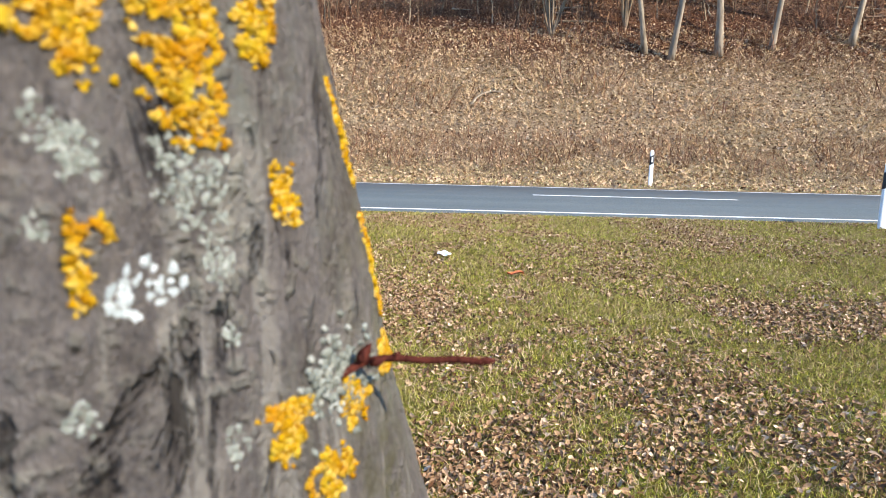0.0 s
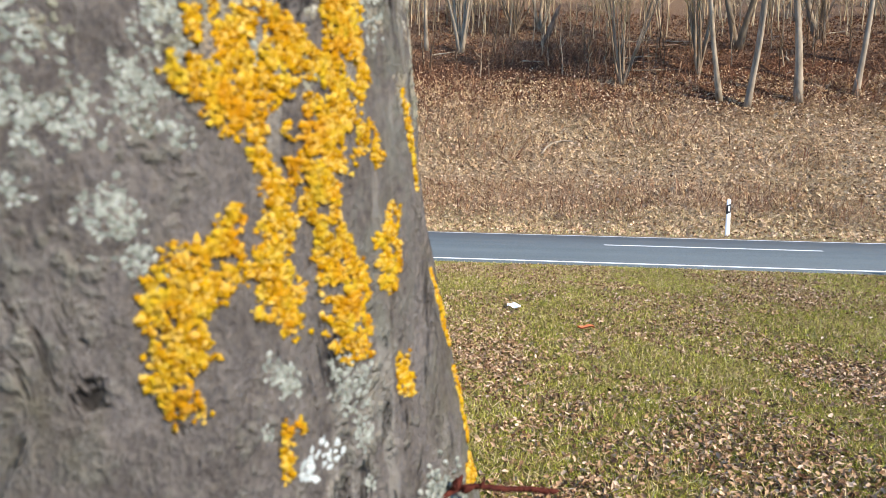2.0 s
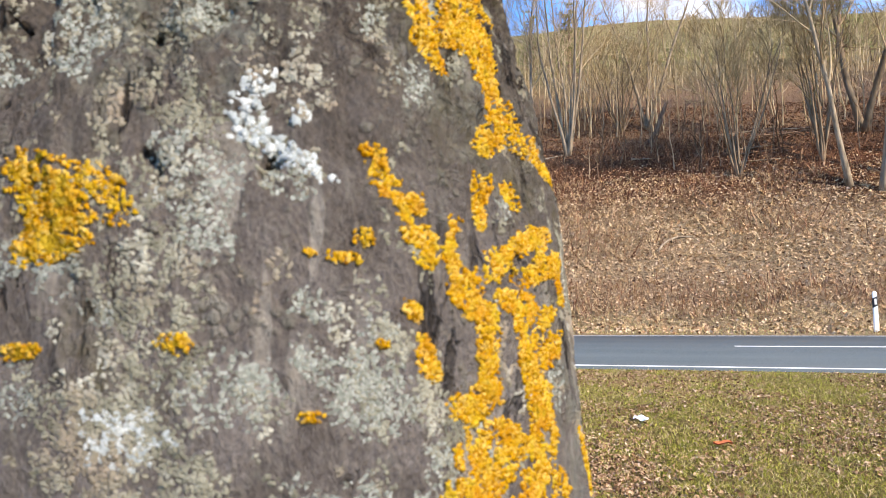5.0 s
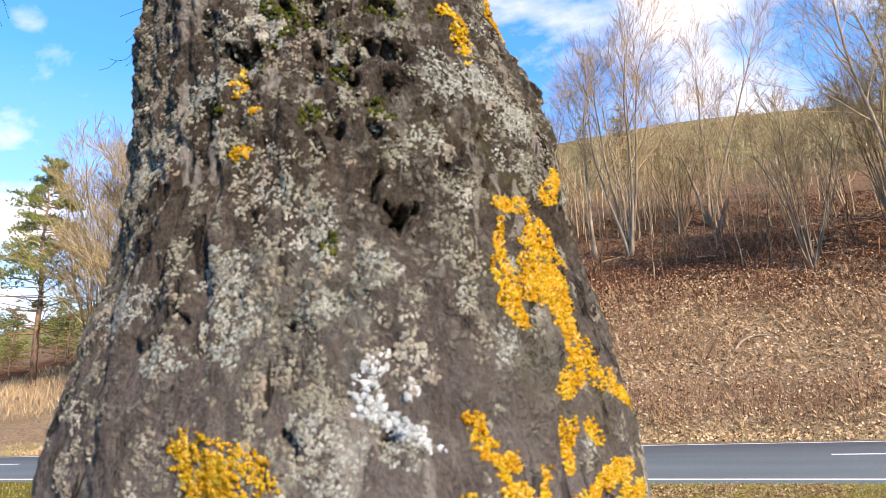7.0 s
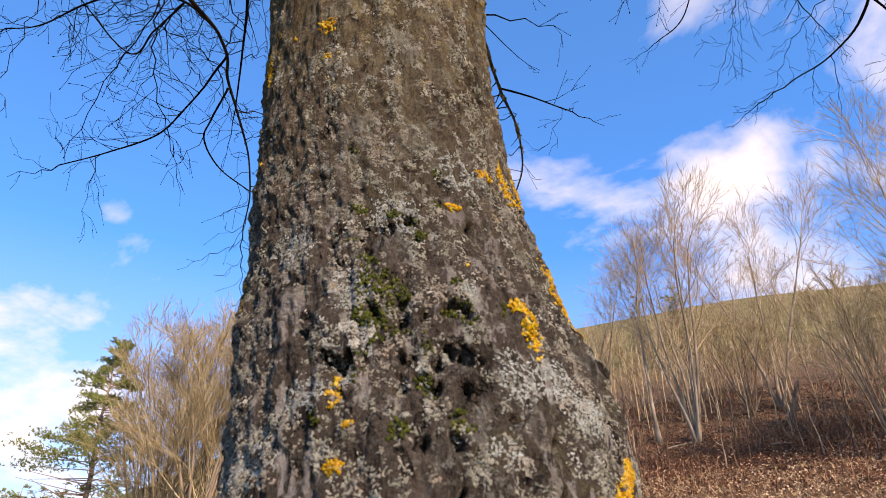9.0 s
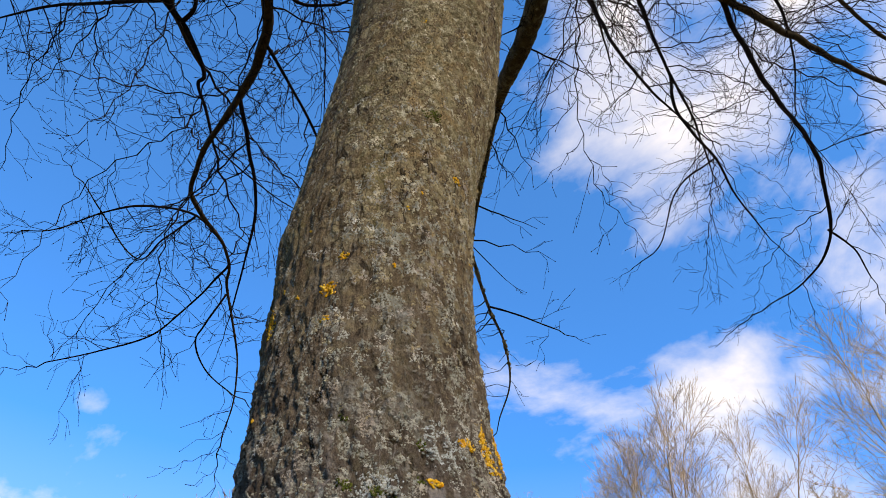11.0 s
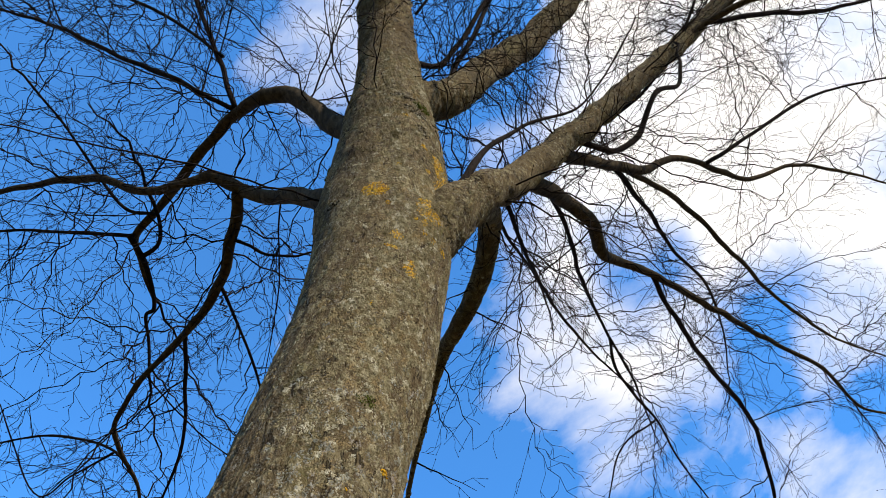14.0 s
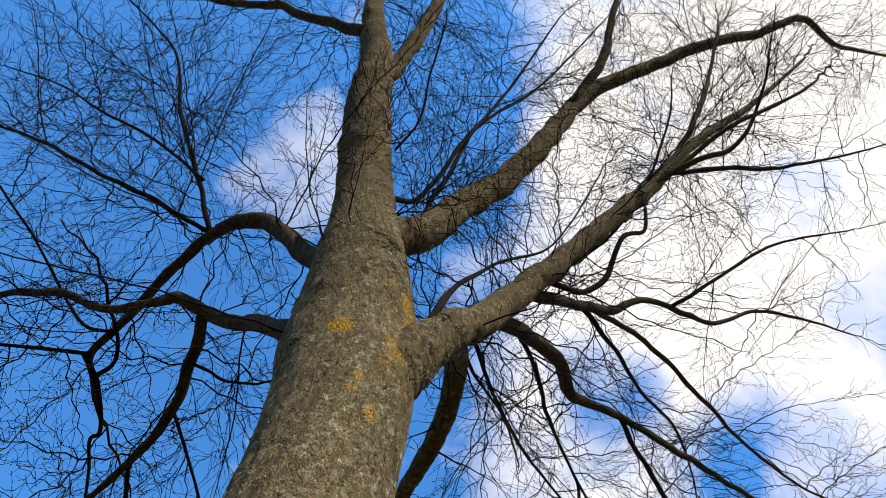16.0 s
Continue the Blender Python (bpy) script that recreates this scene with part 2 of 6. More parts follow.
def lobe_material(name, dark, light, centre, drift=()):
    m, nt, p, v = material(name, 0.95, 0.04)
    col = ramp(nt, island(nt), (0.0, dark), (0.55, light), (1.0, centre))
    for k, tint in enumerate(drift):
        col = mix_colours(nt, times(nt, noise_out(nt, v, 70 + 40 * k, 4, 0.65, None, 0.48, 0.66), 0.7), col, tint)
    fine = noise_out(nt, v, 700, 3, 0.6, None, 0.3, 0.7)
    col = mix_colours(nt, fine, mix_colours(nt, 0.35, col, dark), col)
    nt.links.new(col, p.inputs["Base Color"])
    bump(nt, p, fine, 0.5, 0.001)
    return m


def leafy_material(name, dark, light, warm, pale):
    """Leafy lichen: its tint drifts from rosette to rosette."""
    m, nt, p, v = material(name, 0.95, 0.04)
    col = mix_colours(nt, noise_out(nt, v, 55, 4, 0.6, None, 0.36, 0.64), dark, light)
    col = mix_colours(nt, noise_out(nt, v, 23, 3, 0.6, None, 0.50, 0.66), col, warm)
    col = mix_colours(nt, noise_out(nt, v, 31, 3, 0.6, (1.3, 1, 1), 0.56, 0.66), col, pale)
    fine = noise_out(nt, v, 600, 3, 0.6, None, 0.3, 0.7)
    part_tint = threshold(nt, island(nt), 0.0, 1.6)
    col = mix_colours(nt, part_tint, col, mix_colours(nt, 0.5, col, dark))
    nt.links.new(mix_colours(nt, fine, mix_colours(nt, 0.35, col, dark), col), p.inputs["Base Color"])
    bump(nt, p, fine, 0.5, 0.001)
    return m


def wood_material(name, dark, light, scale=30.0, random_tint=False):
    m, nt, p, v = material(name, 0.95, 0.04)
    g = noise_out(nt, v, scale, 5, 0.6, (1, 1, 0.25), 0.3, 0.7)
    col = mix_colours(nt, g, dark, light)
    blot = noise_out(nt, v, scale * 0.15, 3, 0.5, None, 0.5, 0.7)
    col = mix_colours(nt, blot, col, mix_colours(nt, 0.5, col, tuple(0.55 * c for c in dark)))
    if random_tint:
        o = nt.nodes.new("ShaderNodeObjectInfo")
        col = mix_colours(nt, o.outputs["Random"], col, mix_colours(nt, 0.5, col, (0.24, 0.19, 0.14)))
    nt.links.new(col, p.inputs["Base Color"])
    bump(nt, p, g, 0.4, 0.01)
    return m


def twig_material(name, *stops):
    m, nt, p, v = material(name, 0.95, 0.04)
    col = ramp(nt, island(nt), *stops)
    g = noise_out(nt, v, 9, 4, 0.6, None, 0.3, 0.7)
    nt.links.new(mix_colours(nt, times(nt, g, 0.5), col, tuple(0.5 * c for c in stops[1][1])), p.inputs["Base Color"])
    return m


def litter_material(name, stops, rough=0.8):
    m, nt, p, v = material(name, rough, 0.08)
    col = ramp(nt, island(nt), *stops)
    nt.links.new(col, p.inputs["Base Color"])
    return m


def soil_material():
    """Lawn, verge and wooded slope: one sheet, told apart by the lie of the land."""
    m, nt, p, v = material("soil", 0.95, 0.03)
    fine = noise_out(nt, v, 55, 6, 0.75, None, 0.34, 0.66)
    mid = noise_out(nt, v, 11, 6, 0.72, None, 0.34, 0.66)
    clump = noise_out(nt, v, 1.3, 7, 0.72, None, 0.38, 0.64)
    patch = noise_out(nt, v, 0.35, 4, 0.6, None, 0.40, 0.62)
    lawn = mix_colours(nt, fine, (0.055, 0.034, 0.012), (0.31, 0.215, 0.095))
    moss = mix_colours(nt, fine, (0.055, 0.058, 0.006), (0.27, 0.265, 0.035))
    lawn = mix_colours(nt, times(nt, clump, mid), lawn, moss)
    straw = mix_colours(nt, mid, mix_colours(nt, fine, (0.10, 0.060, 0.034), (0.30, 0.195, 0.12)), mix_colours(nt, fine, (0.30, 0.205, 0.125), (0.68, 0.51, 0.33)))
    straw = mix_colours(nt, times(nt, patch, 0.4), straw, mix_colours(nt, fine, (0.12, 0.095, 0.04), (0.34, 0.26, 0.13)))
    # red-brown leaf floor, darkened in colour for the shade of the trees as well
    wood = mix_colours(nt, mid, mix_colours(nt, fine, (0.018, 0.009, 0.006), (0.090, 0.044, 0.026)), mix_colours(nt, fine, (0.060, 0.029, 0.017), (0.26, 0.138, 0.082)))
    wood = mix_colours(nt, times(nt, patch, 0.6), wood, mix_colours(nt, mid, (0.045, 0.018, 0.010), (0.19, 0.08, 0.045)))
    # shade in the gaps between leaves and grass, painted as dark spots of soil
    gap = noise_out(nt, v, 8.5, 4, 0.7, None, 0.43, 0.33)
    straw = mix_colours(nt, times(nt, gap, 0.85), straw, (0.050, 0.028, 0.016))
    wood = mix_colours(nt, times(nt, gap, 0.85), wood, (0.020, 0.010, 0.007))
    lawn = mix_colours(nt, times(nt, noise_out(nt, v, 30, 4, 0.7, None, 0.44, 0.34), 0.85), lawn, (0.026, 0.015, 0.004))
    far = mix_colours(nt, noise_out(nt, v, 0.5, 6, 0.7, None, 0.3, 0.7), (0.085, 0.075, 0.025), (0.30, 0.245, 0.105))
    s = nt.nodes.new("ShaderNodeSeparateXYZ"); nt.links.new(v, s.inputs[0])

    def step(sock, a, b, wob):
        ad = nt.nodes.new("ShaderNodeMath"); ad.operation = "MULTIPLY_ADD"
        nt.links.new(noise_out(nt, v, 0.6, 4, 0.6), ad.inputs[0]); ad.inputs[1].default_value = wob
        nt.links.new(sock, ad.inputs[2])
        r = nt.nodes.new("ShaderNodeMapRange")
        r.inputs["From Min"].default_value, r.inputs["From Max"].default_value = a + wob / 2, b + wob / 2
        nt.links.new(ad.outputs[0], r.inputs["Value"])
        return r.outputs[0]
    col = mix_colours(nt, step(s.outputs["Y"], 13.8, 14.2, 0.0), lawn, straw)
    col = mix_colours(nt, step(s.outputs["Z"], 3.4, 5.0, 2.2), col, wood)
    dry = mix_colours(nt, mid, mix_colours(nt, fine, (0.062, 0.034, 0.020), (0.22, 0.130, 0.080)), mix_colours(nt, fine, (0.16, 0.098, 0.058), (0.46, 0.305, 0.195)))
    # the same painted gap shade higher up the hill
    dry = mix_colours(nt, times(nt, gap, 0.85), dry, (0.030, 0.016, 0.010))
    col = mix_colours(nt, step(s.outputs["Z"], 6.6, 8.6, 1.5), col, dry)
    col = mix_colours(nt, step(s.outputs["Z"], 14, 26, 6.0), col, far)
    nt.links.new(col, p.inputs["Base Color"])
    bump(nt, p, mid, 1.0, 0.09)
    return m


def asphalt_material():
    m, nt, p, v = material("asphalt", 0.8, 0.35)
    g = noise_out(nt, v, 160, 3, 0.7, None, 0.3, 0.7)
    w = noise_out(nt, v, 0.8, 4, 0.55, (0.25, 1.6, 1), 0.35, 0.65)
    col = mix_colours(nt, g, (0.050, 0.064, 0.069), (0.100, 0.121, 0.127))
    col = mix_colours(nt, w, col, mix_colours(nt, 0.5, col, (0.112, 0.126, 0.130)))
    nt.links.new(col, p.inputs["Base Color"])
    bump(nt, p, g, 0.4, 0.004)
    return m


def paint_material(name, colour, worn, rough=0.55):
    m, nt, p, v = material(name, rough, 0.4)
    w = noise_out(nt, v, 60, 5, 0.65, None, 0.42, 0.72)
    nt.links.new(mix_colours(nt, w, colour, worn), p.inputs["Base Color"])
    return m


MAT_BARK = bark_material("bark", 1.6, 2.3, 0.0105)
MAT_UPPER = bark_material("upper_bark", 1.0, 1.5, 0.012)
MAT_LIMB = wood_material("limb_bark", (0.024, 0.018, 0.011), (0.080, 0.058, 0.032), 40)
# near black: the backlit silhouette against the sky is put into the bark colour
MAT_TWIG = wood_material("twig_silhouette_bark", (0.007, 0.005, 0.004), (0.022, 0.016, 0.012), 60)
MAT_FARBARK = wood_material("grey_bark", (0.110, 0.082, 0.054), (0.44, 0.350, 0.245), 6, True)
MAT_BROWNBARK = wood_material("brown_bark", (0.080, 0.054, 0.032), (0.34, 0.245, 0.155), 6, True)
MAT_FARTWIG = twig_material("pale_twig", (0.0, (0.20, 0.140, 0.080)), (0.45, (0.44, 0.325, 0.195)), (1.0, (0.70, 0.55, 0.35)))
MAT_THICKET = twig_material("thicket_twig", (0.0, (0.15, 0.105, 0.050)), (0.45, (0.38, 0.285, 0.150)), (1.0, (0.64, 0.51, 0.29)))
MAT_SAPLING = twig_material("sapling_twig", (0.0, (0.07, 0.042, 0.026)), (0.55, (0.20, 0.130, 0.080)), (1.0, (0.46, 0.34, 0.22)))
MAT_RUSSET = paint_material("russet_leaf", (0.50, 0.14, 0.045), (0.34, 0.10, 0.04), 0.8)
MAT_YELLOW = lobe_material("yellow_lichen", (0.22, 0.095, 0.003), (0.46, 0.265, 0.007), (0.60, 0.43, 0.12), ((0.40, 0.165, 0.005), (0.44, 0.34, 0.025)))
MAT_WHITE = lobe_material("white_lichen", (0.24, 0.265, 0.260), (0.36, 0.385, 0.378), (0.46, 0.478, 0.468))
MAT_GREY = lobe_material("grey_lichen", (0.12, 0.128, 0.108), (0.225, 0.24, 0.208), (0.33, 0.335, 0.30))
MAT_CRUMB = leafy_material("leafy_grey", (0.120, 0.116, 0.086), (0.285, 0.275, 0.212), (0.250, 0.198, 0.150), (0.40, 0.39, 0.325))
MAT_CRUST = leafy_material("olive_crust", (0.10, 0.080, 0.038), (0.32, 0.275, 0.165), (0.24, 0.170, 0.080), (0.48, 0.44, 0.31))
MAT_COLLAR = lobe_material("bark_collar", (0.020, 0.016, 0.010), (0.10, 0.085, 0.055), (0.28, 0.26, 0.20))
MAT_MOSS = lobe_material("moss", (0.022, 0.028, 0.006), (0.055, 0.065, 0.012), (0.10, 0.105, 0.02))
MAT_BUD = wood_material("red_bud", (0.035, 0.010, 0.008), (0.11, 0.03, 0.02), 300)
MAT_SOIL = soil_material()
MAT_ASPHALT = asphalt_material()
MAT_LINE = paint_material("road_paint", (0.74, 0.74, 0.72), (0.45, 0.45, 0.44))
MAT_POST = paint_material("white_plastic", (0.80, 0.80, 0.79), (0.62, 0.61, 0.58))
MAT_BLACK = paint_material("black_plastic", (0.02, 0.02, 0.022), (0.05, 0.05, 0.05))
MAT_REFLECTOR = paint_material("amber_reflector", (0.75, 0.72, 0.66), (0.55, 0.5, 0.45), 0.2)
MAT_PAPER = paint_material("paper", (0.82, 0.83, 0.85), (0.7, 0.71, 0.74))
MAT_LEAF = litter_material("dead_leaf", ((0.0, (0.075, 0.034, 0.016)), (0.35, (0.21, 0.117, 0.062)), (0.8, (0.40, 0.255, 0.150)), (1.0, (0.58, 0.43, 0.30))))
MAT_SLOPELEAF = litter_material("slope_leaf", ((0.0, (0.08, 0.038, 0.02)), (0.3, (0.34, 0.20, 0.11)), (0.7, (0.56, 0.38, 0.23)), (1.0, (0.72, 0.54, 0.36))))
MAT_VERGE = litter_material("verge_grass", ((0.0, (0.22, 0.17, 0.06)), (0.5, (0.50, 0.42, 0.17)), (1.0, (0.68, 0.58, 0.30))))
MAT_GRASS = litter_material("grass", ((0.0, (0.07, 0.080, 0.012)), (0.4, (0.22, 0.235, 0.026)), (0.75, (0.45, 0.43, 0.060)), (1.0, (0.66, 0.57, 0.22))))
MAT_STRAW = litter_material("dry_grass", ((0.0, (0.24, 0.14, 0.065)), (0.5, (0.52, 0.365, 0.20)), (1.0, (0.74, 0.57, 0.35))))
MAT_BRAMBLE = litter_material("red_stem", ((0.0, (0.09, 0.036, 0.02)), (0.6, (0.23, 0.115, 0.065)), (1.0, (0.38, 0.235, 0.14))))
MAT_NEEDLE = litter_material("needle", ((0.0, (0.07, 0.095, 0.025)), (0.6, (0.20, 0.235, 0.065)), (1.0, (0.38, 0.39, 0.14))))
MAT_PINEBARK = wood_material("pine_bark", (0.11, 0.066, 0.044), (0.32, 0.215, 0.145), 9)


# ---- mesh helpers ----
class Soup:
    """Collects vertices and faces of one mesh."""

    def __init__(self):
        self.v, self.f = [], []

    def add(self, verts, faces):
        k = len(self.v)
        self.v.extend(verts)
        self.f.extend([tuple(i + k for i in f) for f in faces])

    def tube(self, pts, radii, sides=6, cap=True):
        k, n = len(self.v), len(pts)
        old = None
        for i, p in enumerate(pts):
            d = (pts[min(i + 1, n - 1)] - pts[max(i - 1, 0)])
            if d.length < 1e-9:
                d = Vector((0, 0, 1))
            d.normalize()
            if old is None:
                u = d.orthogonal().normalized()
            else:
                u = old - d * old.dot(d)
                u = u.normalized() if u.length > 1e-6 else d.orthogonal().normalized()
            old = u
            w = d.cross(u)
            for s in range(sides):
                a = 2 * math.pi * s / sides
                self.v.append(p + (u * math.cos(a) + w * math.sin(a)) * radii[i])
        for i in range(n - 1):
            a, b = k + i * sides, k + (i + 1) * sides
            for s in range(sides):
                t = (s + 1) % sides
                self.f.append((a + s, a + t, b + t, b + s))
        if cap:
            self.f.append(tuple(range(k + (n - 1) * sides, k + n * sides)))
            self.f.append(tuple(range(k + sides - 1, k - 1, -1)))

    def mesh(self, name, mat, smooth=True):
        me = bpy.data.meshes.new(name)
        me.from_pydata([tuple(p) for p in self.v], [], self.f)
        me.materials.append(mat)
        if smooth:
            me.polygons.foreach_set("use_smooth", [True] * len(me.polygons))
        me.update()
        return me


def part(name, soup, mat, parent, label="", smooth=True, kind=""):
    """Links a soup, given in world places, as one mesh under a thing or a part."""
    ob = new(name, soup.mesh(name, mat, smooth))
    ob.parent = parent
    if parent.type == "EMPTY":
        ob.matrix_parent_inverse = parent.matrix_basis.inverted()
    return tagged(ob, label, kind=kind)


def thing(name, place, label, category, group="", kind=""):
    e = new(name)
    e.empty_display_size = 0.2
    e.matrix_basis = Matrix.Translation(place)
    return tagged(e, label, category, group, kind)


def lone(name, soup, mat, label, category="", group="", kind="", smooth=True):
    return tagged(new(name, soup.mesh(name, mat, smooth)), label, category, group, kind)


def spline(ctrl, per=6):
    """Points and radii along control rows (x, y, z, r)."""
    c = [np.array(q, float) for q in ctrl]
    c = [2 * c[0] - c[1]] + c + [2 * c[-1] - c[-2]]
    out = []
    for i in range(1, len(c) - 2):
        for k in range(per):
            t = k / per
            out.append(0.5 * (2 * c[i] + (c[i + 1] - c[i - 1]) * t + (2 * c[i - 1] - 5 * c[i] + 4 * c[i + 1] - c[i + 2]) * t * t
                              + (3 * c[i] - c[i - 1] - 3 * c[i + 1] + c[i + 2]) * t ** 3))
    out.append(c[-2])
    return [Vector(q[:3]) for q in out], [max(float(q[3]), 0.0015) for q in out]


def smoothstep(a, b, x):
    t = min(max((x - a) / (b - a), 0.0), 1.0)
    return t * t * (3 - 2 * t)


# ---- ground and road ----
def ground_z(x, y):
    lawn = -0.30 + 0.27 * smoothstep(1.0, 10.3, y) - 0.012 * max(0.0, -y)
    if y < 10.3:
        return lawn + 0.02 * noise.noise((x * 0.7, y * 0.7, 0))
    if y < 17.8:
        return -0.03
    side = 0.40 + 0.60 * smoothstep(-1.6, -0.35, x / y)
    bank = 0.10 * smoothstep(17.8, 19.4, y) + 0.60 * side * max(0.0, min(y, 33.0) - 19.3) + 0.43 * side * (1 - 0.12 * smoothstep(-0.1, 0.5, x / y)) * max(0.0, min(y, 215.0) - 33.0)
    bank -= 0.12 * side * 3.0 * math.exp(-((y - 35.0) / 2.5) ** 2)
    return bank + 0.05 * noise.noise((x * 0.45, y * 0.45, 3)) * min(1.0, (y - 17.8) * 0.5) + 0.35 * noise.noise((x * 0.08, y * 0.08, 7)) * smoothstep(19, 30, y)


def axis(*runs):
    out = []
    for a, b, n in runs:
        out += [a + (b - a) * i / n for i in range(n)]
    return out + [runs[-1][1]]


gx = axis((-1500, -200, 10), (-200, -60, 20), (-60, -20, 40), (-20, 30, 140), (30, 70, 30), (70, 250, 14), (250, 1500, 8))
gy = axis((-1500, -60, 10), (-60, -6, 14), (-6, 10.3, 60), (10.3, 17.8, 8), (17.8, 40, 74), (40, 80, 30), (80, 215, 30), (215, 300, 10), (300, 1500, 8))
g = Soup()
g.v = [(x, y, ground_z(x, y) - (0.25 * max(0.0, y - 215))*(1 if y < 320 else 0.2)) for y in gy for x in gx]
nx = len(gx)
g.f = [(j * nx + i, j * nx + i + 1, (j + 1) * nx + i + 1, (j + 1) * nx + i) for j in range(len(gy) - 1) for i in range(nx - 1)]
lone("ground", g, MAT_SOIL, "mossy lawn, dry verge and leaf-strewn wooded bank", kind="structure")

r = Soup()
rx = axis((-400, -60, 12), (-60, 60, 60), (60, 400, 12))
for x in rx:
    wob = 0.03 * noise.noise((x * 0.9, 0, 0)), 0.03 * noise.noise((x * 0.9, 9, 0))
    r.v += [(x, 10.40 + wob[0], -0.08), (x, 10.42 + wob[0], -0.004), (x, 14.08, 0.03), (x, 17.76 + wob[1], -0.004), (x, 17.78 + wob[1], -0.08)]
for i in range(len(rx) - 1):
    for k in range(4):
        a = i * 5 + k
        r.f.append((a, a + 5, a + 6, a + 1))
lone("road", r, MAT_ASPHALT, "grey asphalt two-lane country road with white markings", kind="structure")


def stripe(name, x0, x1, y0, y1, label, step=2.0):
    s = Soup()
    n = max(2, int((x1 - x0) / step))

    def crown(y):
        return 0.03 - 0.0101 * abs(y - 14.08)
    for i in range(n + 1):
        x = x0 + (x1 - x0) * i / n
        j = 0.006 * noise.noise((x * 3, y0, 1))
        s.v += [(x, y0 + j, crown(y0)), (x, y0 + j, crown(y0) + 0.006), (x, y1 + j, crown(y1) + 0.006), (x, y1 + j, crown(y1))]
    for i in range(n):
        for k in range(3):
            a = i * 4 + k
            s.f.append((a, a + 4, a + 5, a + 1))
    return lone(name, s, MAT_LINE, label, kind="structure", smooth=False)


stripe("edge_line", -400, 400, 10.60, 10.72, "white painted edge line on the asphalt")
stripe("edge_line", -400, 400, 17.44, 17.56, "white painted edge line on the asphalt")
for k in range(-14, 15):
    stripe("centre_line", 1.61 + 12.9 * k, 5.91 + 12.9 * k, 14.02, 14.14, "white painted centre dash on the asphalt", 0.5)


# ---- the near tree ----
TZ = [-0.45, 0.3, 0.7, 0.95, 1.2, 1.45, 1.8, 2.3, 3.0, 3.6, 4.0, 4.35, 4.75]
TX = [-0.16, -0.177, -0.222, -0.25, -0.272, -0.297, -0.40, -0.435, -0.345, -0.30, -0.265, -0.24, -0.22]
TY = [0.62, 0.481, 0.361, 0.285, 0.235, 0.270, 0.348, 0.378, 0.355, 0.275, 0.15, 0.03, -0.08]
TR = [0.46, 0.30, 0.245, 0.222, 0.205, 0.182, 0.168, 0.172, 0.195, 0.215, 0.190, 0.15, 0.135]


def ease(zs, vs, z):
    """Smooth curve through the rows."""
    i = int(np.clip(np.searchsorted(zs, z) - 1, 0, len(zs) - 2))

    def slope(k):
        if k <= 0:
            return (vs[1] - vs[0]) / (zs[1] - zs[0])
        if k >= len(zs) - 1:
            return (vs[-1] - vs[-2]) / (zs[-1] - zs[-2])
        return (vs[k + 1] - vs[k - 1]) / (zs[k + 1] - zs[k - 1])
    h = zs[i + 1] - zs[i]
    t = (z - zs[i]) / h
    return ((2 * t ** 3 - 3 * t * t + 1) * vs[i] + (t ** 3 - 2 * t * t + t) * h * slope(i)
            + (3 * t * t - 2 * t ** 3) * vs[i + 1] + (t ** 3 - t * t) * h * slope(i + 1))


# knot holes and pits: angle in degrees, height, radius, depth
PITS = []


def pit(angle, z, radius, depth):
    PITS.append((angle, z, radius * 0.74, depth * 1.1))


pit(-56.7, 1.675, 0.0075, 0.0127)
pit(-35.1, 1.674, 0.0060, 0.0102)
pit(5.1, 1.679, 0.0095, 0.0161)
pit(-48.2, 1.562, 0.0090, 0.0153)
pit(-83.2, 1.511, 0.0110, 0.0187)
pit(-64.9, 1.549, 0.0065, 0.0110)
pit(-57.7, 1.504, 0.0070, 0.0119)
pit(-59.3, 1.483, 0.0065, 0.0110)
pit(-51.2, 1.482, 0.0075, 0.0127)
pit(-56.3, 1.443, 0.0060, 0.0102)
pit(-56.9, 1.408, 0.0055, 0.0093)
pit(-53.3, 1.378, 0.0090, 0.0153)
pit(-58.3, 1.393, 0.0055, 0.0059)
pit(-63.9, 1.443, 0.0055, 0.0059)
pit(-42.7, 1.414, 0.0055, 0.0068)
pit(-71.8, 1.556, 0.0055, 0.0085)
pit(-49.9, 1.511, 0.0085, 0.0145)
pit(-50.3, 2.018, 0.0060, 0.0102)


# lesser pecks between them
qrng = random.Random(3)
for _ in range(46):
    size = qrng.uniform(0.0030, 0.0062)
    PITS.append((qrng.gauss(-62, 22), qrng.gauss(1.52, 0.13), size, size * 1.5))


# swellings and hollows: angle, height, half width in degrees, half height, metres
BULGES = []


def bulge(angle, z, wide, high, amount):
    BULGES.append((radians(angle), z, radians(wide), high, amount))


bulge(8, 0.90, 28, 0.16, -0.0065)
bulge(8, 1.08, 24, 0.06, -0.006)
bulge(7, 1.25, 20, 0.05, 0.004)
bulge(8, 1.40, 20, 0.06, -0.009)
bulge(5, 1.54, 20, 0.05, 0.006)
bulge(9, 1.72, 22, 0.08, 0.008)
bulge(-128, 1.25, 26, 0.06, 0.014)
bulge(-133, 1.56, 24, 0.09, 0.007)
bulge(-136, 2.23, 24, 0.06, 0.009)
bulge(30, 2.70, 26, 0.16, 0.011)
bulge(-142, 3.55, 26, 0.2, 0.010)
bulge(-150, 3.42, 30, 0.09, 0.014)
bulge(-15, 3.25, 34, 0.13, 0.022)
bulge(-60, 3.75, 30, 0.10, 0.012)
bulge(-100, 3.62, 12, 0.04, 0.012)
bulge(-75, 3.90, 26, 0.05, 0.014)
bulge(-120, 4.05, 24, 0.06, 0.012)


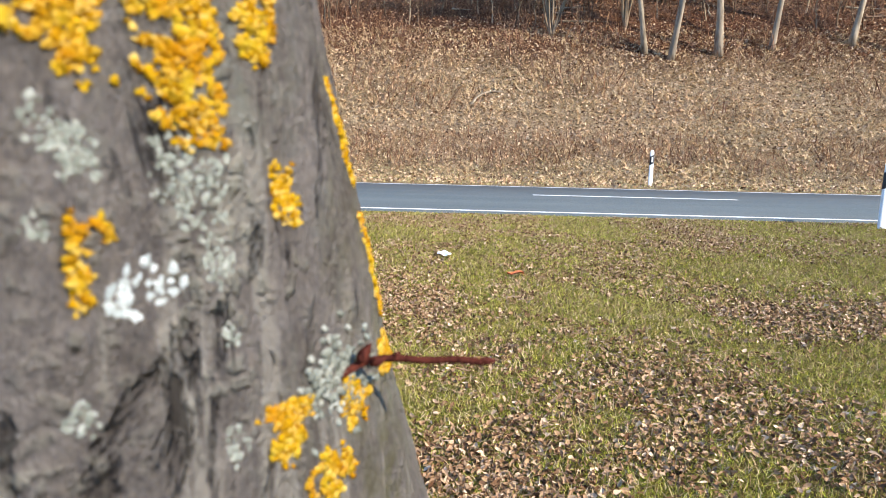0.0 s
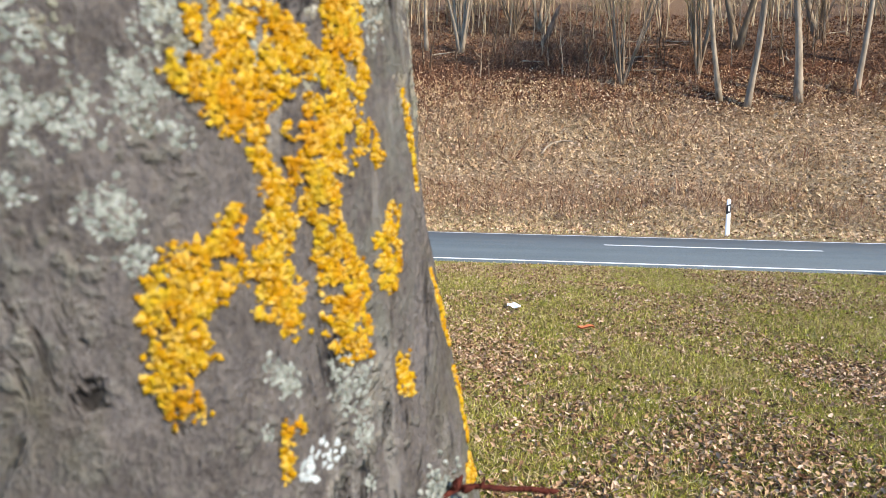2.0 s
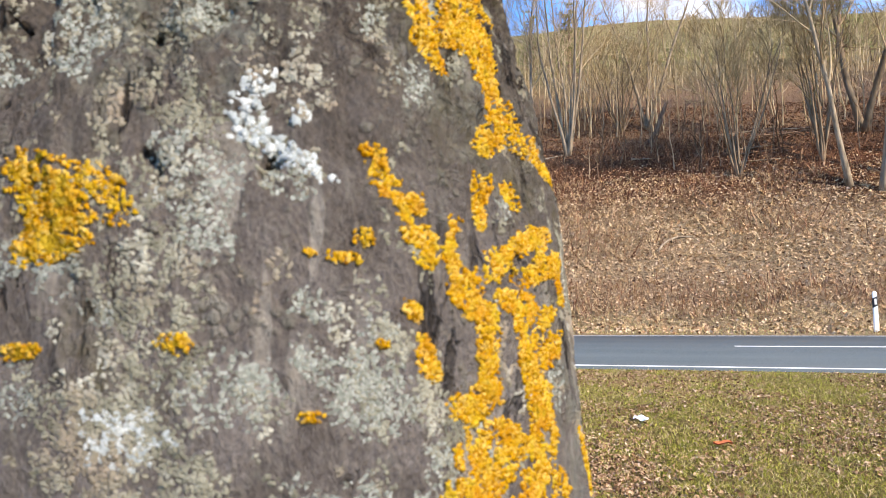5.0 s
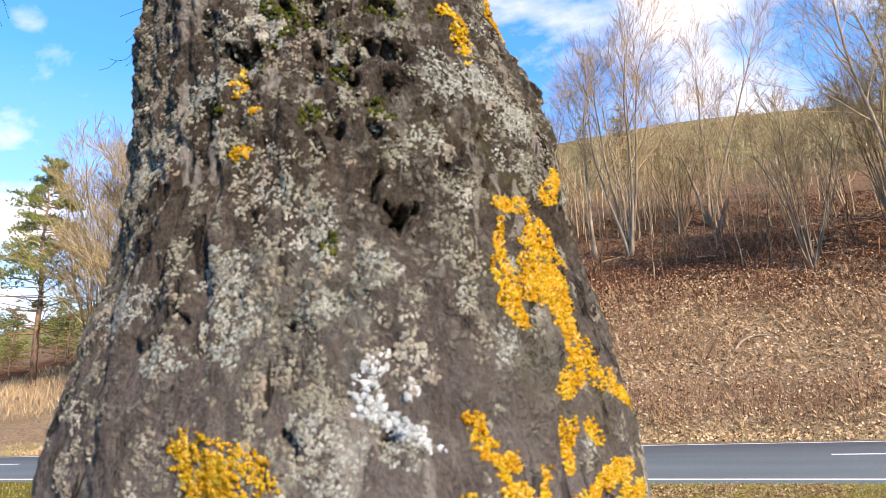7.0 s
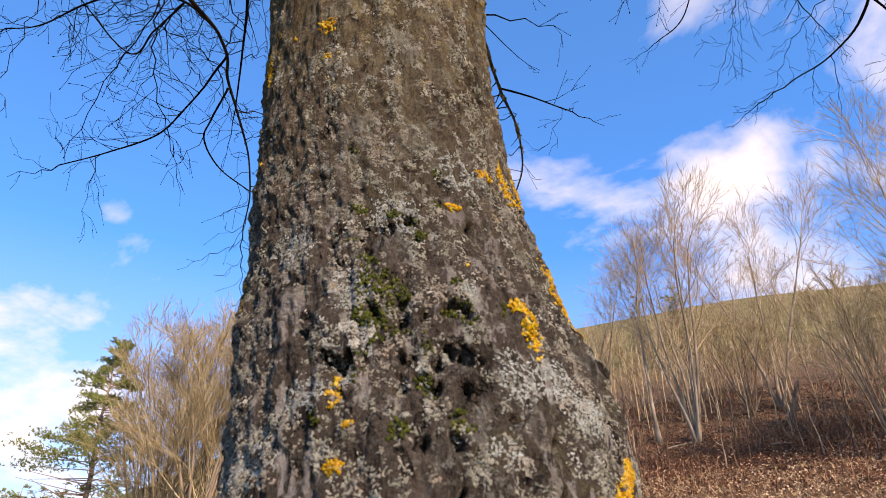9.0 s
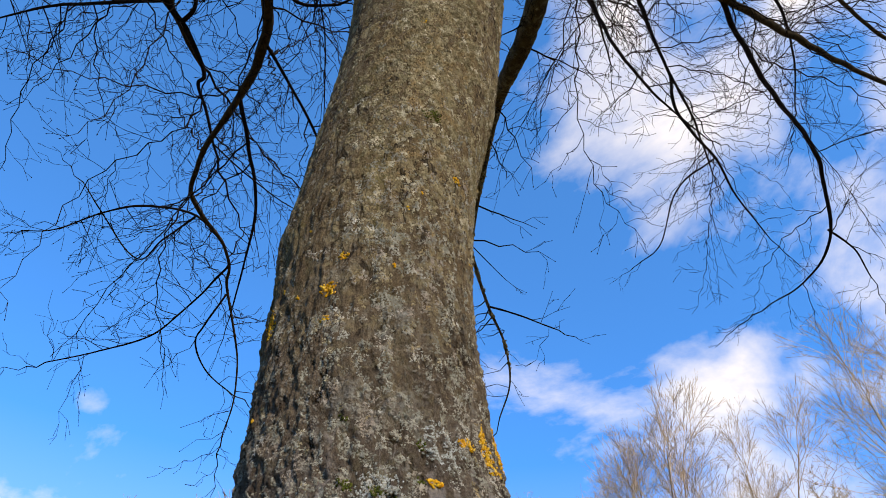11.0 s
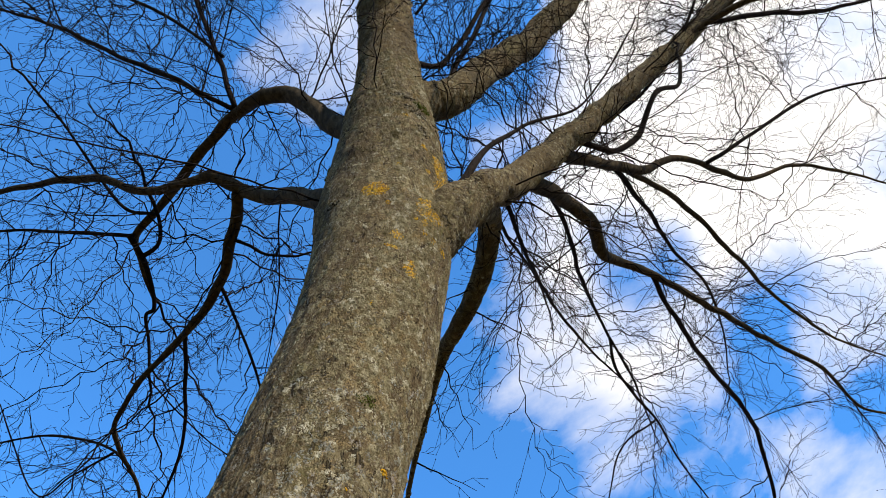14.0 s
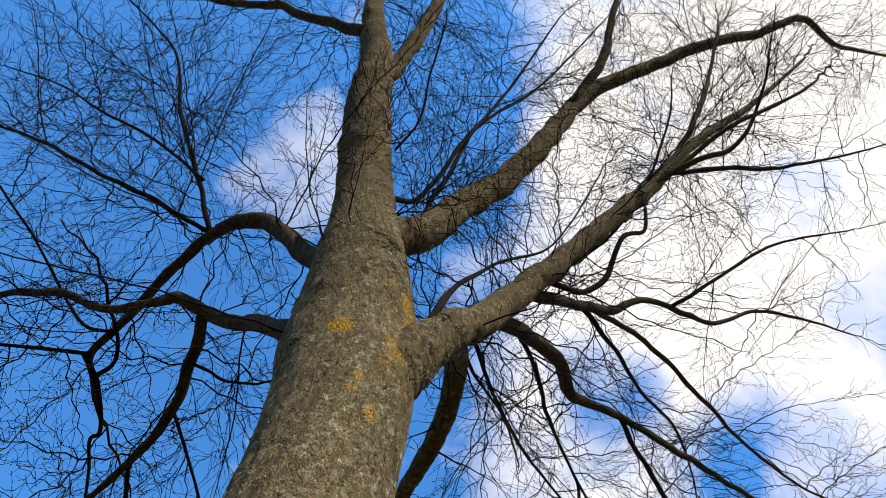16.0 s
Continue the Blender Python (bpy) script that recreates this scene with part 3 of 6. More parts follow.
def ridge(c, s, z):
    """Low upright ridges that waver, part and run out."""
    w = 0.55 * noise.noise((c * 2, s * 2 + 4, z * 4.5)) + 0.25 * noise.noise((c * 5, s * 5 + 8, z * 14))
    return (1 - 3.2 * abs(noise.noise((c * 6.5 + w, s * 6.5 + w, z * 1.3)))) * (0.55 + 0.9 * noise.noise((c * 4, s * 4, z * 7)))


def trunk_shape(a, z, fine=True):
    """The trunk's surface at the angle a (radians, from +x) and height z."""
    cx, cy, rad = ease(TZ, TX, z), ease(TZ, TY, z), ease(TZ, TR, z)
    c, s = math.cos(a), math.sin(a)
    q = (c * 2.1, s * 2.1, z * 0.55)
    low = smoothstep(2.2, 0.6, z)
    d = 0.003 * noise.noise((c * 1.3, s * 1.3, z * 1.1)) + (0.0006 + 0.0016 * low) * math.sin(a * 8 + 4.5 * noise.noise((z * 0.9, s * 1.5, c * 1.5)) + z * 0.9)
    d += 0.07 * smoothstep(0.45, -0.35, z) * (0.5 + 0.5 * math.sin(a * 5 + 1.1 + 0.8 * noise.noise((c, s, 3)))) ** 2
    for ba, bz, bw, bh, bm in BULGES:
        dz = (z - bz) / bh
        if abs(dz) < 2.5:
            da = ((a - ba + math.pi) % (2 * math.pi) - math.pi) / bw
            d += bm * math.exp(-da * da - dz * dz)
    if fine:
        mid = smoothstep(1.15, 1.4, z) * smoothstep(2.7, 1.8, z)
        d += (0.0022 + 0.0030 * mid) * noise.noise((c * 9, s * 9, z * 18)) + (0.0009 + 0.0032 * mid) * noise.noise((c * 26, s * 26, z * 60))
        front = 0.2 + 0.8 * smoothstep(-0.45, 0.25, c)
        d += (0.0005 + 0.0024 * mid) * front * 1.7 * ridge(c, s, z) + (0.0007 + 0.0034 * mid) * noise.noise((c * 15, s * 15, z * 40))
        d += (0.0006 + 0.0020 * mid) * noise.noise((c * 48, s * 48, z * 150)) + (0.0006 + 0.0009 * mid) * noise.noise((c * 90, s * 90, z * 280))
        for pa, pz, pr, pd in PITS:
            if abs(z - pz) > 0.03:
                continue
            da = (a - radians(pa) + math.pi) % (2 * math.pi) - math.pi
            if abs(da) > 0.25:
                continue
            wx, wy = (1.1 * pr * noise.noise((c * 40 + k, s * 40, z * 150)) for k in (0, 9))
            lean = 0.6 * math.sin(pa * 7)
            e = ((da * rad + lean * (z - pz) + wx) ** 2 * (1.3 + 0.5 * math.sin(pz * 90)) + (0.8 * (z - pz) + wy) ** 2) / (pr * pr) * (1 + 0.9 * noise.noise((c * 24, s * 24, z * 75)) + 0.5 * noise.noise((c * 70, s * 70, z * 210)))
            if 0 <= e < 4:
                d -= 1.7 * pd * math.exp(-1.2 * e ** 1.4)
    return Vector((cx + (rad + d) * c, cy + (rad + d) * s, z))


tree = thing("hornbeam_tree", (-0.17, 0.55, -0.3), "leafless grey-barked tree with yellow and white lichen, on the lawn", "tree")
tz = axis((-0.45, 0.75, 24), (0.75, 1.9, 380), (1.9, 3.0, 130), (3.0, 4.4, 80), (4.4, 4.75, 5))
angles = [radians(q) for q in axis((-192, 45, 360), (45, 168, 30))][:-1]
NA = len(angles)
ts = Soup()
ts.v = [trunk_shape(a, z) for z in tz for a in angles]
ts.f = [(j * NA + i, j * NA + (i + 1) % NA, (j + 1) * NA + (i + 1) % NA, (j + 1) * NA + i) for j in range(len(tz) - 1) for i in range(NA)]
ROWS = np.array([tuple(q) for q in ts.v]).reshape(len(tz), NA, 3)


def skin(a, h):
    """Place and normal on the finished bark, by angle (radians, -190 to 40 degrees) and height."""
    fa = (math.degrees(a) + 192) / (237 / 360)
    i = min(max(int(fa), 3), 352)
    j = min(max(int(np.searchsorted(tz, h)) - 1, 3), len(tz) - 6)
    u, w = fa - i, (h - tz[j]) / (tz[j + 1] - tz[j])
    p = (ROWS[j, i] * (1 - u) + ROWS[j, i + 1] * u) * (1 - w) + (ROWS[j + 1, i] * (1 - u) + ROWS[j + 1, i + 1] * u) * w
    n = np.cross(ROWS[j, i + 4] - ROWS[j, i - 3], ROWS[j + 4, i] - ROWS[j - 3, i])
    return Vector(p), Vector(n).normalized()


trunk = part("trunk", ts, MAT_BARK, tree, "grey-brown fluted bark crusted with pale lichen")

spines = []
limb_skin = []


def limb(name, *ctrl, wide=1.35, label="", twigs=1.0, reach=1.0):
    stout = ctrl[0][3] * wide > 0.055
    pts, radii = spline([(x, y, z, r * wide) for x, y, z, r in ctrl], 18 if stout else 8)
    for i, p in enumerate(pts):
        radii[i] *= 1 + (0.06 if stout else 0.14) * noise.noise(p * 9) + (0.04 if stout else 0.10) * noise.noise(p * 23)
        p += Vector((noise.noise(p * 5), noise.noise(p * 5 + Vector((7, 0, 0))), noise.noise(p * 5 + Vector((0, 7, 0))))) * min(0.02, radii[i] * (0.35 if stout else 0.8))
    s = Soup()
    s.tube(pts, radii, (28 if stout else 12) if radii[0] > 0.02 else 8)
    if stout:
        sides = 28
        for i, p in enumerate(pts):
            for k in range(i * sides, (i + 1) * sides):
                q = s.v[k]
                s.v[k] = q + (q - p).normalized() * radii[i] * (0.09 * noise.noise(q * 30) + 0.06 * noise.noise(q * 70))
                limb_skin.append((s.v[k], (q - p).normalized()))
    spines.append((pts[::2], radii[::2], twigs, reach) if stout else (pts, radii, twigs, reach))
    # the thinnest limbs take the silhouette-dark twig colour too
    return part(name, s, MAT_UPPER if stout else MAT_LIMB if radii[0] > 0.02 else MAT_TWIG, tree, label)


limb("stem", (-0.255, 0.08, 4.2, 0.13), (-0.235, 0.0, 4.5, 0.142), (-0.22, -0.085, 4.75, 0.139), (-0.16, -0.40, 5.44, 0.135), (-0.06, -0.66, 6.04, 0.118), (-0.01, -1.02, 6.82, 0.09), (0.05, -1.35, 7.9, 0.065), (0.1, -1.6, 9.4, 0.035), wide=1.0, label="upper stem above the first fork")
limb("limb", (-0.33, 0.24, 3.46, 0.034), (-0.40, 0.22, 3.54, 0.040), (-0.50, 0.21, 3.66, 0.033), (-0.78, 0.26, 4.1, 0.027), (-1.04, 0.26, 4.39, 0.026), (-1.10, 0.22, 4.43, 0.0240), (-1.19, 0.15, 4.50, 0.0210), (-1.31, 0.15, 4.54, 0.0180), (-1.64, 0.15, 4.69, 0.016), (-1.97, 0.05, 4.93, 0.016), (-2.36, 0.0, 5.16, 0.015), (-2.8, -0.02, 5.35, 0.013), (-3.47, -0.03, 5.59, 0.008))
limb("limb", (-1.10, 0.25, 4.41, 0.023), (-1.22, 0.44, 4.43, 0.021), (-1.39, 0.65, 4.39, 0.018), (-1.63, 0.81, 4.37, 0.015), (-1.91, 0.94, 4.27, 0.011), (-2.12, 1.08, 4.17, 0.01), (-2.22, 1.26, 4.18, 0.009), (-2.27, 1.54, 4.19, 0.007), (-2.40, 1.74, 4.23, 0.007), (-2.53, 1.88, 4.24, 0.0065), (-2.59, 2.06, 4.12, 0.0057), (-2.69, 2.29, 3.99, 0.0044), (-2.82, 2.48, 3.82, 0.004), (-2.97, 2.61, 3.67, 0.003))
limb("limb", (-2.55, 1.91, 4.21, 0.0056), (-2.73, 1.98, 4.07, 0.0043), (-2.86, 2.06, 4.03, 0.0044), (-2.91, 2.26, 3.95, 0.0035), (-2.87, 2.52, 3.90, 0.003))
limb("limb", (-2.38, 1.72, 4.23, 0.0056), (-2.84, 1.89, 4.19, 0.0044), (-3.17, 1.95, 4.11, 0.0046), (-3.55, 1.89, 4.06, 0.0035), (-3.90, 1.80, 4.02, 0.003))
limb("limb", (-2.26, 1.50, 4.19, 0.006), (-2.44, 1.41, 4.40, 0.0054), (-2.79, 1.34, 4.59, 0.0058), (-3.18, 1.30, 4.69, 0.0047), (-3.63, 1.28, 4.70, 0.0035), (-3.90, 1.21, 4.74, 0.003))
limb("limb", (-2.44, 1.41, 4.40, 0.0054), (-2.82, 1.52, 4.46, 0.0044), (-3.11, 1.56, 4.47, 0.0035), (-3.41, 1.17, 4.97, 0.003))
limb("limb", (-1.66, 0.83, 4.36, 0.009), (-1.8, 1.1, 4.32, 0.008), (-1.97, 1.4, 4.3, 0.007), (-2.16, 1.62, 4.22, 0.005), (-2.5, 1.95, 4.05, 0.003))
limb("limb", (-1.39, 0.66, 4.39, 0.007), (-1.39, 0.9, 4.35, 0.006), (-1.42, 1.21, 4.3, 0.005), (-1.5, 1.6, 4.2, 0.003))
limb("limb", (-0.28, 0.11, 3.88, 0.036), (-0.36, 0.09, 4.0, 0.045), (-0.43, 0.08, 4.10, 0.037), (-0.54, 0.06, 4.32, 0.033), (-0.73, -0.04, 4.7, 0.032), (-0.93, -0.07, 4.86, 0.028), (-1.16, -0.02, 4.99, 0.024), (-1.49, 0.15, 5.05, 0.021), (-1.78, 0.31, 4.93, 0.017), (-1.94, 0.39, 4.88, 0.014), (-1.99, 0.55, 4.87, 0.011), (-2.07, 0.79, 4.92, 0.007))
limb("limb", (-1.14, -0.05, 5.0, 0.011), (-1.46, -0.3, 5.21, 0.011), (-1.83, -0.53, 5.49, 0.01), (-2.24, -0.8, 5.83, 0.009), (-2.75, -1.05, 6.21, 0.006), (-3.3, -1.3, 6.5, 0.003))
limb("limb", (-1.13, -0.06, 5.0, 0.012), (-1.23, -0.3, 5.41, 0.011), (-1.44, -0.77, 6.18, 0.011), (-1.57, -1.25, 6.93, 0.007), (-2.03, -1.95, 7.5, 0.004))
limb("limb", (-1.95, 0.39, 4.88, 0.009), (-2.33, 0.29, 5.01, 0.008), (-2.82, 0.18, 5.18, 0.006), (-3.4, 0.1, 5.3, 0.003))
limb("limb", (-1.2, -0.3, 5.40, 0.008), (-1.55, -0.61, 5.83, 0.008), (-2.0, -0.91, 6.27, 0.007), (-2.35, -1.18, 6.63, 0.005), (-2.9, -1.5, 7.0, 0.003))
limb("limb", (-0.37, 0.33, 2.75, 0.085), (-0.33, 0.325, 3.0, 0.090), (-0.22, 0.31, 3.24, 0.085), (-0.08, 0.33, 3.48, 0.068), (0.04, 0.39, 3.73, 0.054), (0.21, 0.49, 4.07, 0.05), (0.48, 0.57, 4.55, 0.048), (0.74, 0.6, 4.92, 0.047), (1.09, 0.61, 5.38, 0.046), (1.45, 0.62, 5.81, 0.044), (1.81, 0.59, 6.24, 0.038), (2.31, 0.55, 6.82, 0.030), (3.05, 0.54, 7.49, 0.02), (4.09, 0.36, 8.33, 0.01), label="stout mossy limb")
limb("limb", (1.53, 0.58, 5.9, 0.018), (2.01, 0.52, 6.5, 0.019), (2.52, 0.31, 7.2, 0.017), (3.16, -0.09, 8.17, 0.01), (3.6, -0.3, 9.0, 0.004))
limb("limb", (1.76, 0.62, 6.15, 0.013), (2.28, 0.77, 6.45, 0.014), (2.87, 0.98, 6.8, 0.012), (3.69, 1.16, 7.23, 0.008), (4.5, 1.3, 7.7, 0.004))
limb("limb", (-0.26, 0.12, 3.95, 0.06), (-0.22, 0.10, 4.15, 0.075), (-0.14, 0.12, 4.36, 0.07), (0.0, 0.19, 4.56, 0.064), (0.2, 0.22, 5.07, 0.063), (0.51, 0.26, 5.65, 0.063), (0.83, 0.22, 6.23, 0.062), (1.18, 0.16, 6.90, 0.06), (1.45, 0.12, 7.45, 0.056), (1.83, 0.02, 7.81, 0.052), (2.49, 0.0, 8.24, 0.047), (3.28, -0.03, 8.69, 0.042), (4.04, 0.04, 9.1, 0.037), (4.79, 0.05, 9.49, 0.03), (5.4, 0.5, 9.89, 0.022), (6.37, 0.89, 10.41, 0.012), label="stout limb")
limb("limb", (1.45, 0.08, 7.45, 0.034), (2.05, -0.23, 8.18, 0.034), (2.45, -0.63, 8.9, 0.026), (3.14, -1.34, 9.89, 0.012))
limb("limb", (-0.04, 0.42, 3.70, 0.05), (0.01, 0.58, 3.98, 0.038), (-0.05, 0.78, 4.11, 0.036), (-0.15, 0.96, 4.12, 0.034), (-0.3, 1.13, 4.12, 0.03), (-0.44, 1.29, 4.16, 0.025), (-0.64, 1.58, 4.05, 0.013), (-0.84, 1.89, 3.93, 0.0078), (-0.90, 2.10, 3.92, 0.0069), (-0.95, 2.40, 3.89, 0.0061), (-0.96, 2.66, 3.82, 0.0051), (-1.03, 2.91, 3.71, 0.0039), (-1.17, 3.07, 3.59, 0.003), twigs=1.3, reach=0.4)
limb("limb", (-0.95, 2.38, 3.89, 0.0049), (-0.85, 2.58, 3.95, 0.0038), (-0.72, 2.84, 4.00, 0.003))
limb("limb", (0.49, 2.45, 5.53, 0.009), (0.49, 2.85, 5.75, 0.009), (0.56, 3.13, 5.73, 0.0085), (0.69, 3.46, 5.70, 0.0073), (0.77, 3.84, 5.60, 0.0057), (0.91, 4.22, 5.47, 0.0039))
limb("limb", (0.69, 3.44, 5.70, 0.0055), (0.34, 3.65, 5.70, 0.005), (0.08, 4.08, 5.56, 0.0039), (-0.15, 4.23, 5.55, 0.003))
limb("limb", (0.18, 0.50, 4.05, 0.034), (0.25, 0.62, 4.23, 0.028), (0.39, 0.89, 4.54, 0.028), (0.48, 1.08, 4.67, 0.028), (0.52, 1.33, 4.76, 0.027), (0.59, 1.48, 4.9, 0.022), (0.86, 1.83, 5.12, 0.017), (1.12, 2.2, 5.3, 0.016), (1.39, 2.58, 5.46, 0.015), (1.68, 2.97, 5.58, 0.013), (2.01, 3.37, 5.65, 0.011), (2.21, 3.77, 5.61, 0.009), (2.48, 4.03, 5.66, 0.006))
limb("limb", (0.80, 1.76, 5.08, 0.011), (0.91, 2.21, 5.22, 0.012), (1.09, 2.78, 5.39, 0.012), (1.32, 3.4, 5.6, 0.0125), (1.43, 3.80, 5.69, 0.0125), (1.46, 4.11, 5.68, 0.0115), (1.39, 4.51, 5.45, 0.0095), (1.14, 4.80, 5.32, 0.006), (0.81, 4.98, 5.30, 0.004))
limb("limb", (1.40, 4.44, 5.50, 0.008), (1.58, 4.73, 5.46, 0.006), (1.64, 4.96, 5.30, 0.004))
limb("limb", (0.40, 0.60, 4.46, 0.028), (0.67, 0.9, 4.94, 0.023), (0.9, 1.13, 5.24, 0.022), (1.26, 1.3, 5.64, 0.016), (1.63, 1.64, 5.94, 0.015), (1.88, 1.84, 6.11, 0.013), (2.33, 2.0, 6.44, 0.011), (2.87, 2.35, 6.73, 0.009), (3.41, 2.76, 6.97, 0.005))
limb("limb", (1.46, 1.47, 5.80, 0.011), (2.05, 1.55, 6.29, 0.01), (2.77, 1.65, 6.86, 0.009), (3.65, 1.87, 7.25, 0.005))
limb("limb", (0.80, 1.06, 5.15, 0.014), (1.06, 1.38, 5.43, 0.013), (1.34, 1.84, 5.7, 0.013), (1.62, 2.37, 5.9, 0.012), (1.95, 2.98, 6.13, 0.01), (2.44, 3.67, 6.31, 0.008), (2.97, 4.18, 6.45, 0.005))
limb("limb", (0.73, 0.99, 5.06, 0.012), (0.91, 1.41, 5.34, 0.011), (1.08, 1.93, 5.6, 0.009), (1.32, 2.43, 5.83, 0.008), (1.43, 3.01, 6.02, 0.006), (1.41, 3.48, 6.04, 0.004))
limb("limb", (0.27, 0.60, 4.25, 0.009), (0.35, 1.06, 4.69, 0.009), (0.38, 1.63, 5.07, 0.009), (0.47, 2.31, 5.46, 0.008), (0.6, 3.05, 5.77, 0.007), (0.67, 3.8, 5.91, 0.004))
limb("limb", (0.09, 0.55, 4.08, 0.008), (0.11, 1.15, 4.54, 0.007), (0.19, 1.83, 5.07, 0.007), (0.37, 2.52, 5.44, 0.006), (0.66, 3.2, 5.64, 0.004))
limb("limb", (0.05, 0.44, 3.87, 0.007), (0.04, 0.75, 4.18, 0.006), (0.12, 1.38, 4.76, 0.005), (0.13, 1.98, 5.21, 0.003))
limb("limb", (-0.05, 0.28, 3.55, 0.012), (0.07, 0.30, 3.91, 0.009), (0.29, 0.36, 4.3, 0.006), (0.61, 0.45, 4.66, 0.004), (1.05, 0.3, 5.25, 0.003))
limb("limb", (1.50, 0.60, 5.84, 0.0150), (1.89, 0.54, 6.08, 0.0136), (2.29, 0.44, 6.27, 0.0122), (2.66, 0.42, 6.45, 0.0108), (3.01, 0.40, 6.62, 0.0094), (3.30, 0.37, 6.82, 0.0080), twigs=0.3)
limb("limb", (1.58, 0.60, 5.95, 0.0170), (1.92, 0.54, 5.96, 0.0150), (2.16, 0.55, 6.03, 0.0130), (2.35, 0.48, 6.14, 0.0110), (2.51, 0.35, 6.26, 0.0090), (2.67, 0.19, 6.39, 0.0070), twigs=0.3)
limb("limb", (1.46, 0.60, 5.81, 0.0080), (1.74, 0.36, 6.10, 0.0067), (1.94, 0.19, 6.38, 0.0053), (2.09, 0.00, 6.66, 0.0040), twigs=0.3)
limb("limb", (0.48, 0.58, 4.56, 0.0125), (0.68, 0.75, 4.68, 0.0115), (0.86, 0.77, 4.85, 0.0130), (1.05, 0.64, 5.06, 0.0110), (1.22, 0.69, 5.22, 0.0090), (1.32, 0.62, 5.43, 0.0070), twigs=0.3)
limb("limb", (0.55, 0.58, 4.66, 0.0110), (0.78, 0.74, 5.16, 0.0093), (1.16, 0.74, 5.58, 0.0077), (1.56, 0.61, 6.00, 0.0060), twigs=0.3)
limb("limb", (-1.95, 0.37, 4.85, 0.0130), (-1.95, 0.47, 4.84, 0.0118), (-1.95, 0.62, 4.81, 0.0107), (-1.98, 0.79, 4.74, 0.0095), (-2.03, 0.81, 4.71, 0.0083), (-2.06, 0.94, 4.65, 0.0072), (-2.11, 1.10, 4.55, 0.0060), twigs=0.7)
limb("limb", (-1.94, 0.51, 4.83, 0.0100), (-1.82, 0.47, 4.84, 0.0093), (-1.74, 0.37, 4.83, 0.0087), (-1.70, 0.24, 4.81, 0.0080), twigs=0.2)
limb("limb", (-1.23, 0.46, 4.42, 0.0070), (-1.16, 0.52, 4.41, 0.0063), (-1.10, 0.58, 4.39, 0.0057), (-0.97, 0.64, 4.40, 0.0050), twigs=0.5)
limb("limb", (-0.60, 0.25, 3.83, 0.0070), (-0.65, 0.36, 3.83, 0.0060), (-0.71, 0.46, 3.83, 0.0050), twigs=0.5)
limb("limb", (-1.74, 0.31, 4.83, 0.0080), (-1.93, 0.25, 4.93, 0.0073), (-2.06, 0.07, 5.08, 0.0065), (-2.17, -0.26, 5.23, 0.0057), (-2.30, -0.59, 5.35, 0.0050), twigs=0.8)
limb("limb", (-0.12, -0.05, 6.63, 0.0090), (0.11, -0.20, 6.84, 0.0077), (0.34, -0.57, 7.05, 0.0063), (0.56, -0.89, 7.22, 0.0050), twigs=0.5)
limb("limb", (-0.03, -0.62, 6.0, 0.05), (0.05, -0.62, 6.2, 0.044), (0.3, -0.84, 6.84, 0.044), (0.67, -1.2, 7.69, 0.038), (1.35, -1.99, 9.22, 0.02), (1.8, -2.5, 10.2, 0.008))
limb("limb", (-0.06, -0.92, 6.48, 0.036), (-0.44, -1.17, 6.98, 0.029), (-0.81, -1.43, 7.4, 0.026), (-1.38, -1.7, 7.97, 0.02), (-1.84, -2.23, 8.58, 0.01))
limb("limb", (-0.15, 0.0, 4.76, 0.013), (0.03, 0.1, 5.1, 0.011), (0.41, -0.08, 5.82, 0.011), (0.84, -0.25, 6.6, 0.009), (1.59, -0.69, 7.68, 0.005))
limb("limb", (0.0, 0.18, 4.75, 0.013), (0.05, 0.16, 5.09, 0.012), (0.24, 0.08, 5.61, 0.011), (0.53, -0.09, 6.22, 0.009), (1.2, -0.19, 7.15, 0.007), (2.36, -0.63, 8.61, 0.004))

rng = random.Random(11)


def spindle(soup, p, d, length, wide):
    """A bud."""
    u = d.orthogonal().normalized() * wide
    w = d.cross(u)
    m = p + d * length * 0.4
    soup.add([p, m + u, m - u * 0.5 + w * 0.87, m - u * 0.5 - w * 0.87, p + d * length], [(0, 2, 1), (0, 3, 2), (0, 1, 3), (4, 1, 2), (4, 2, 3), (4, 3, 1)])


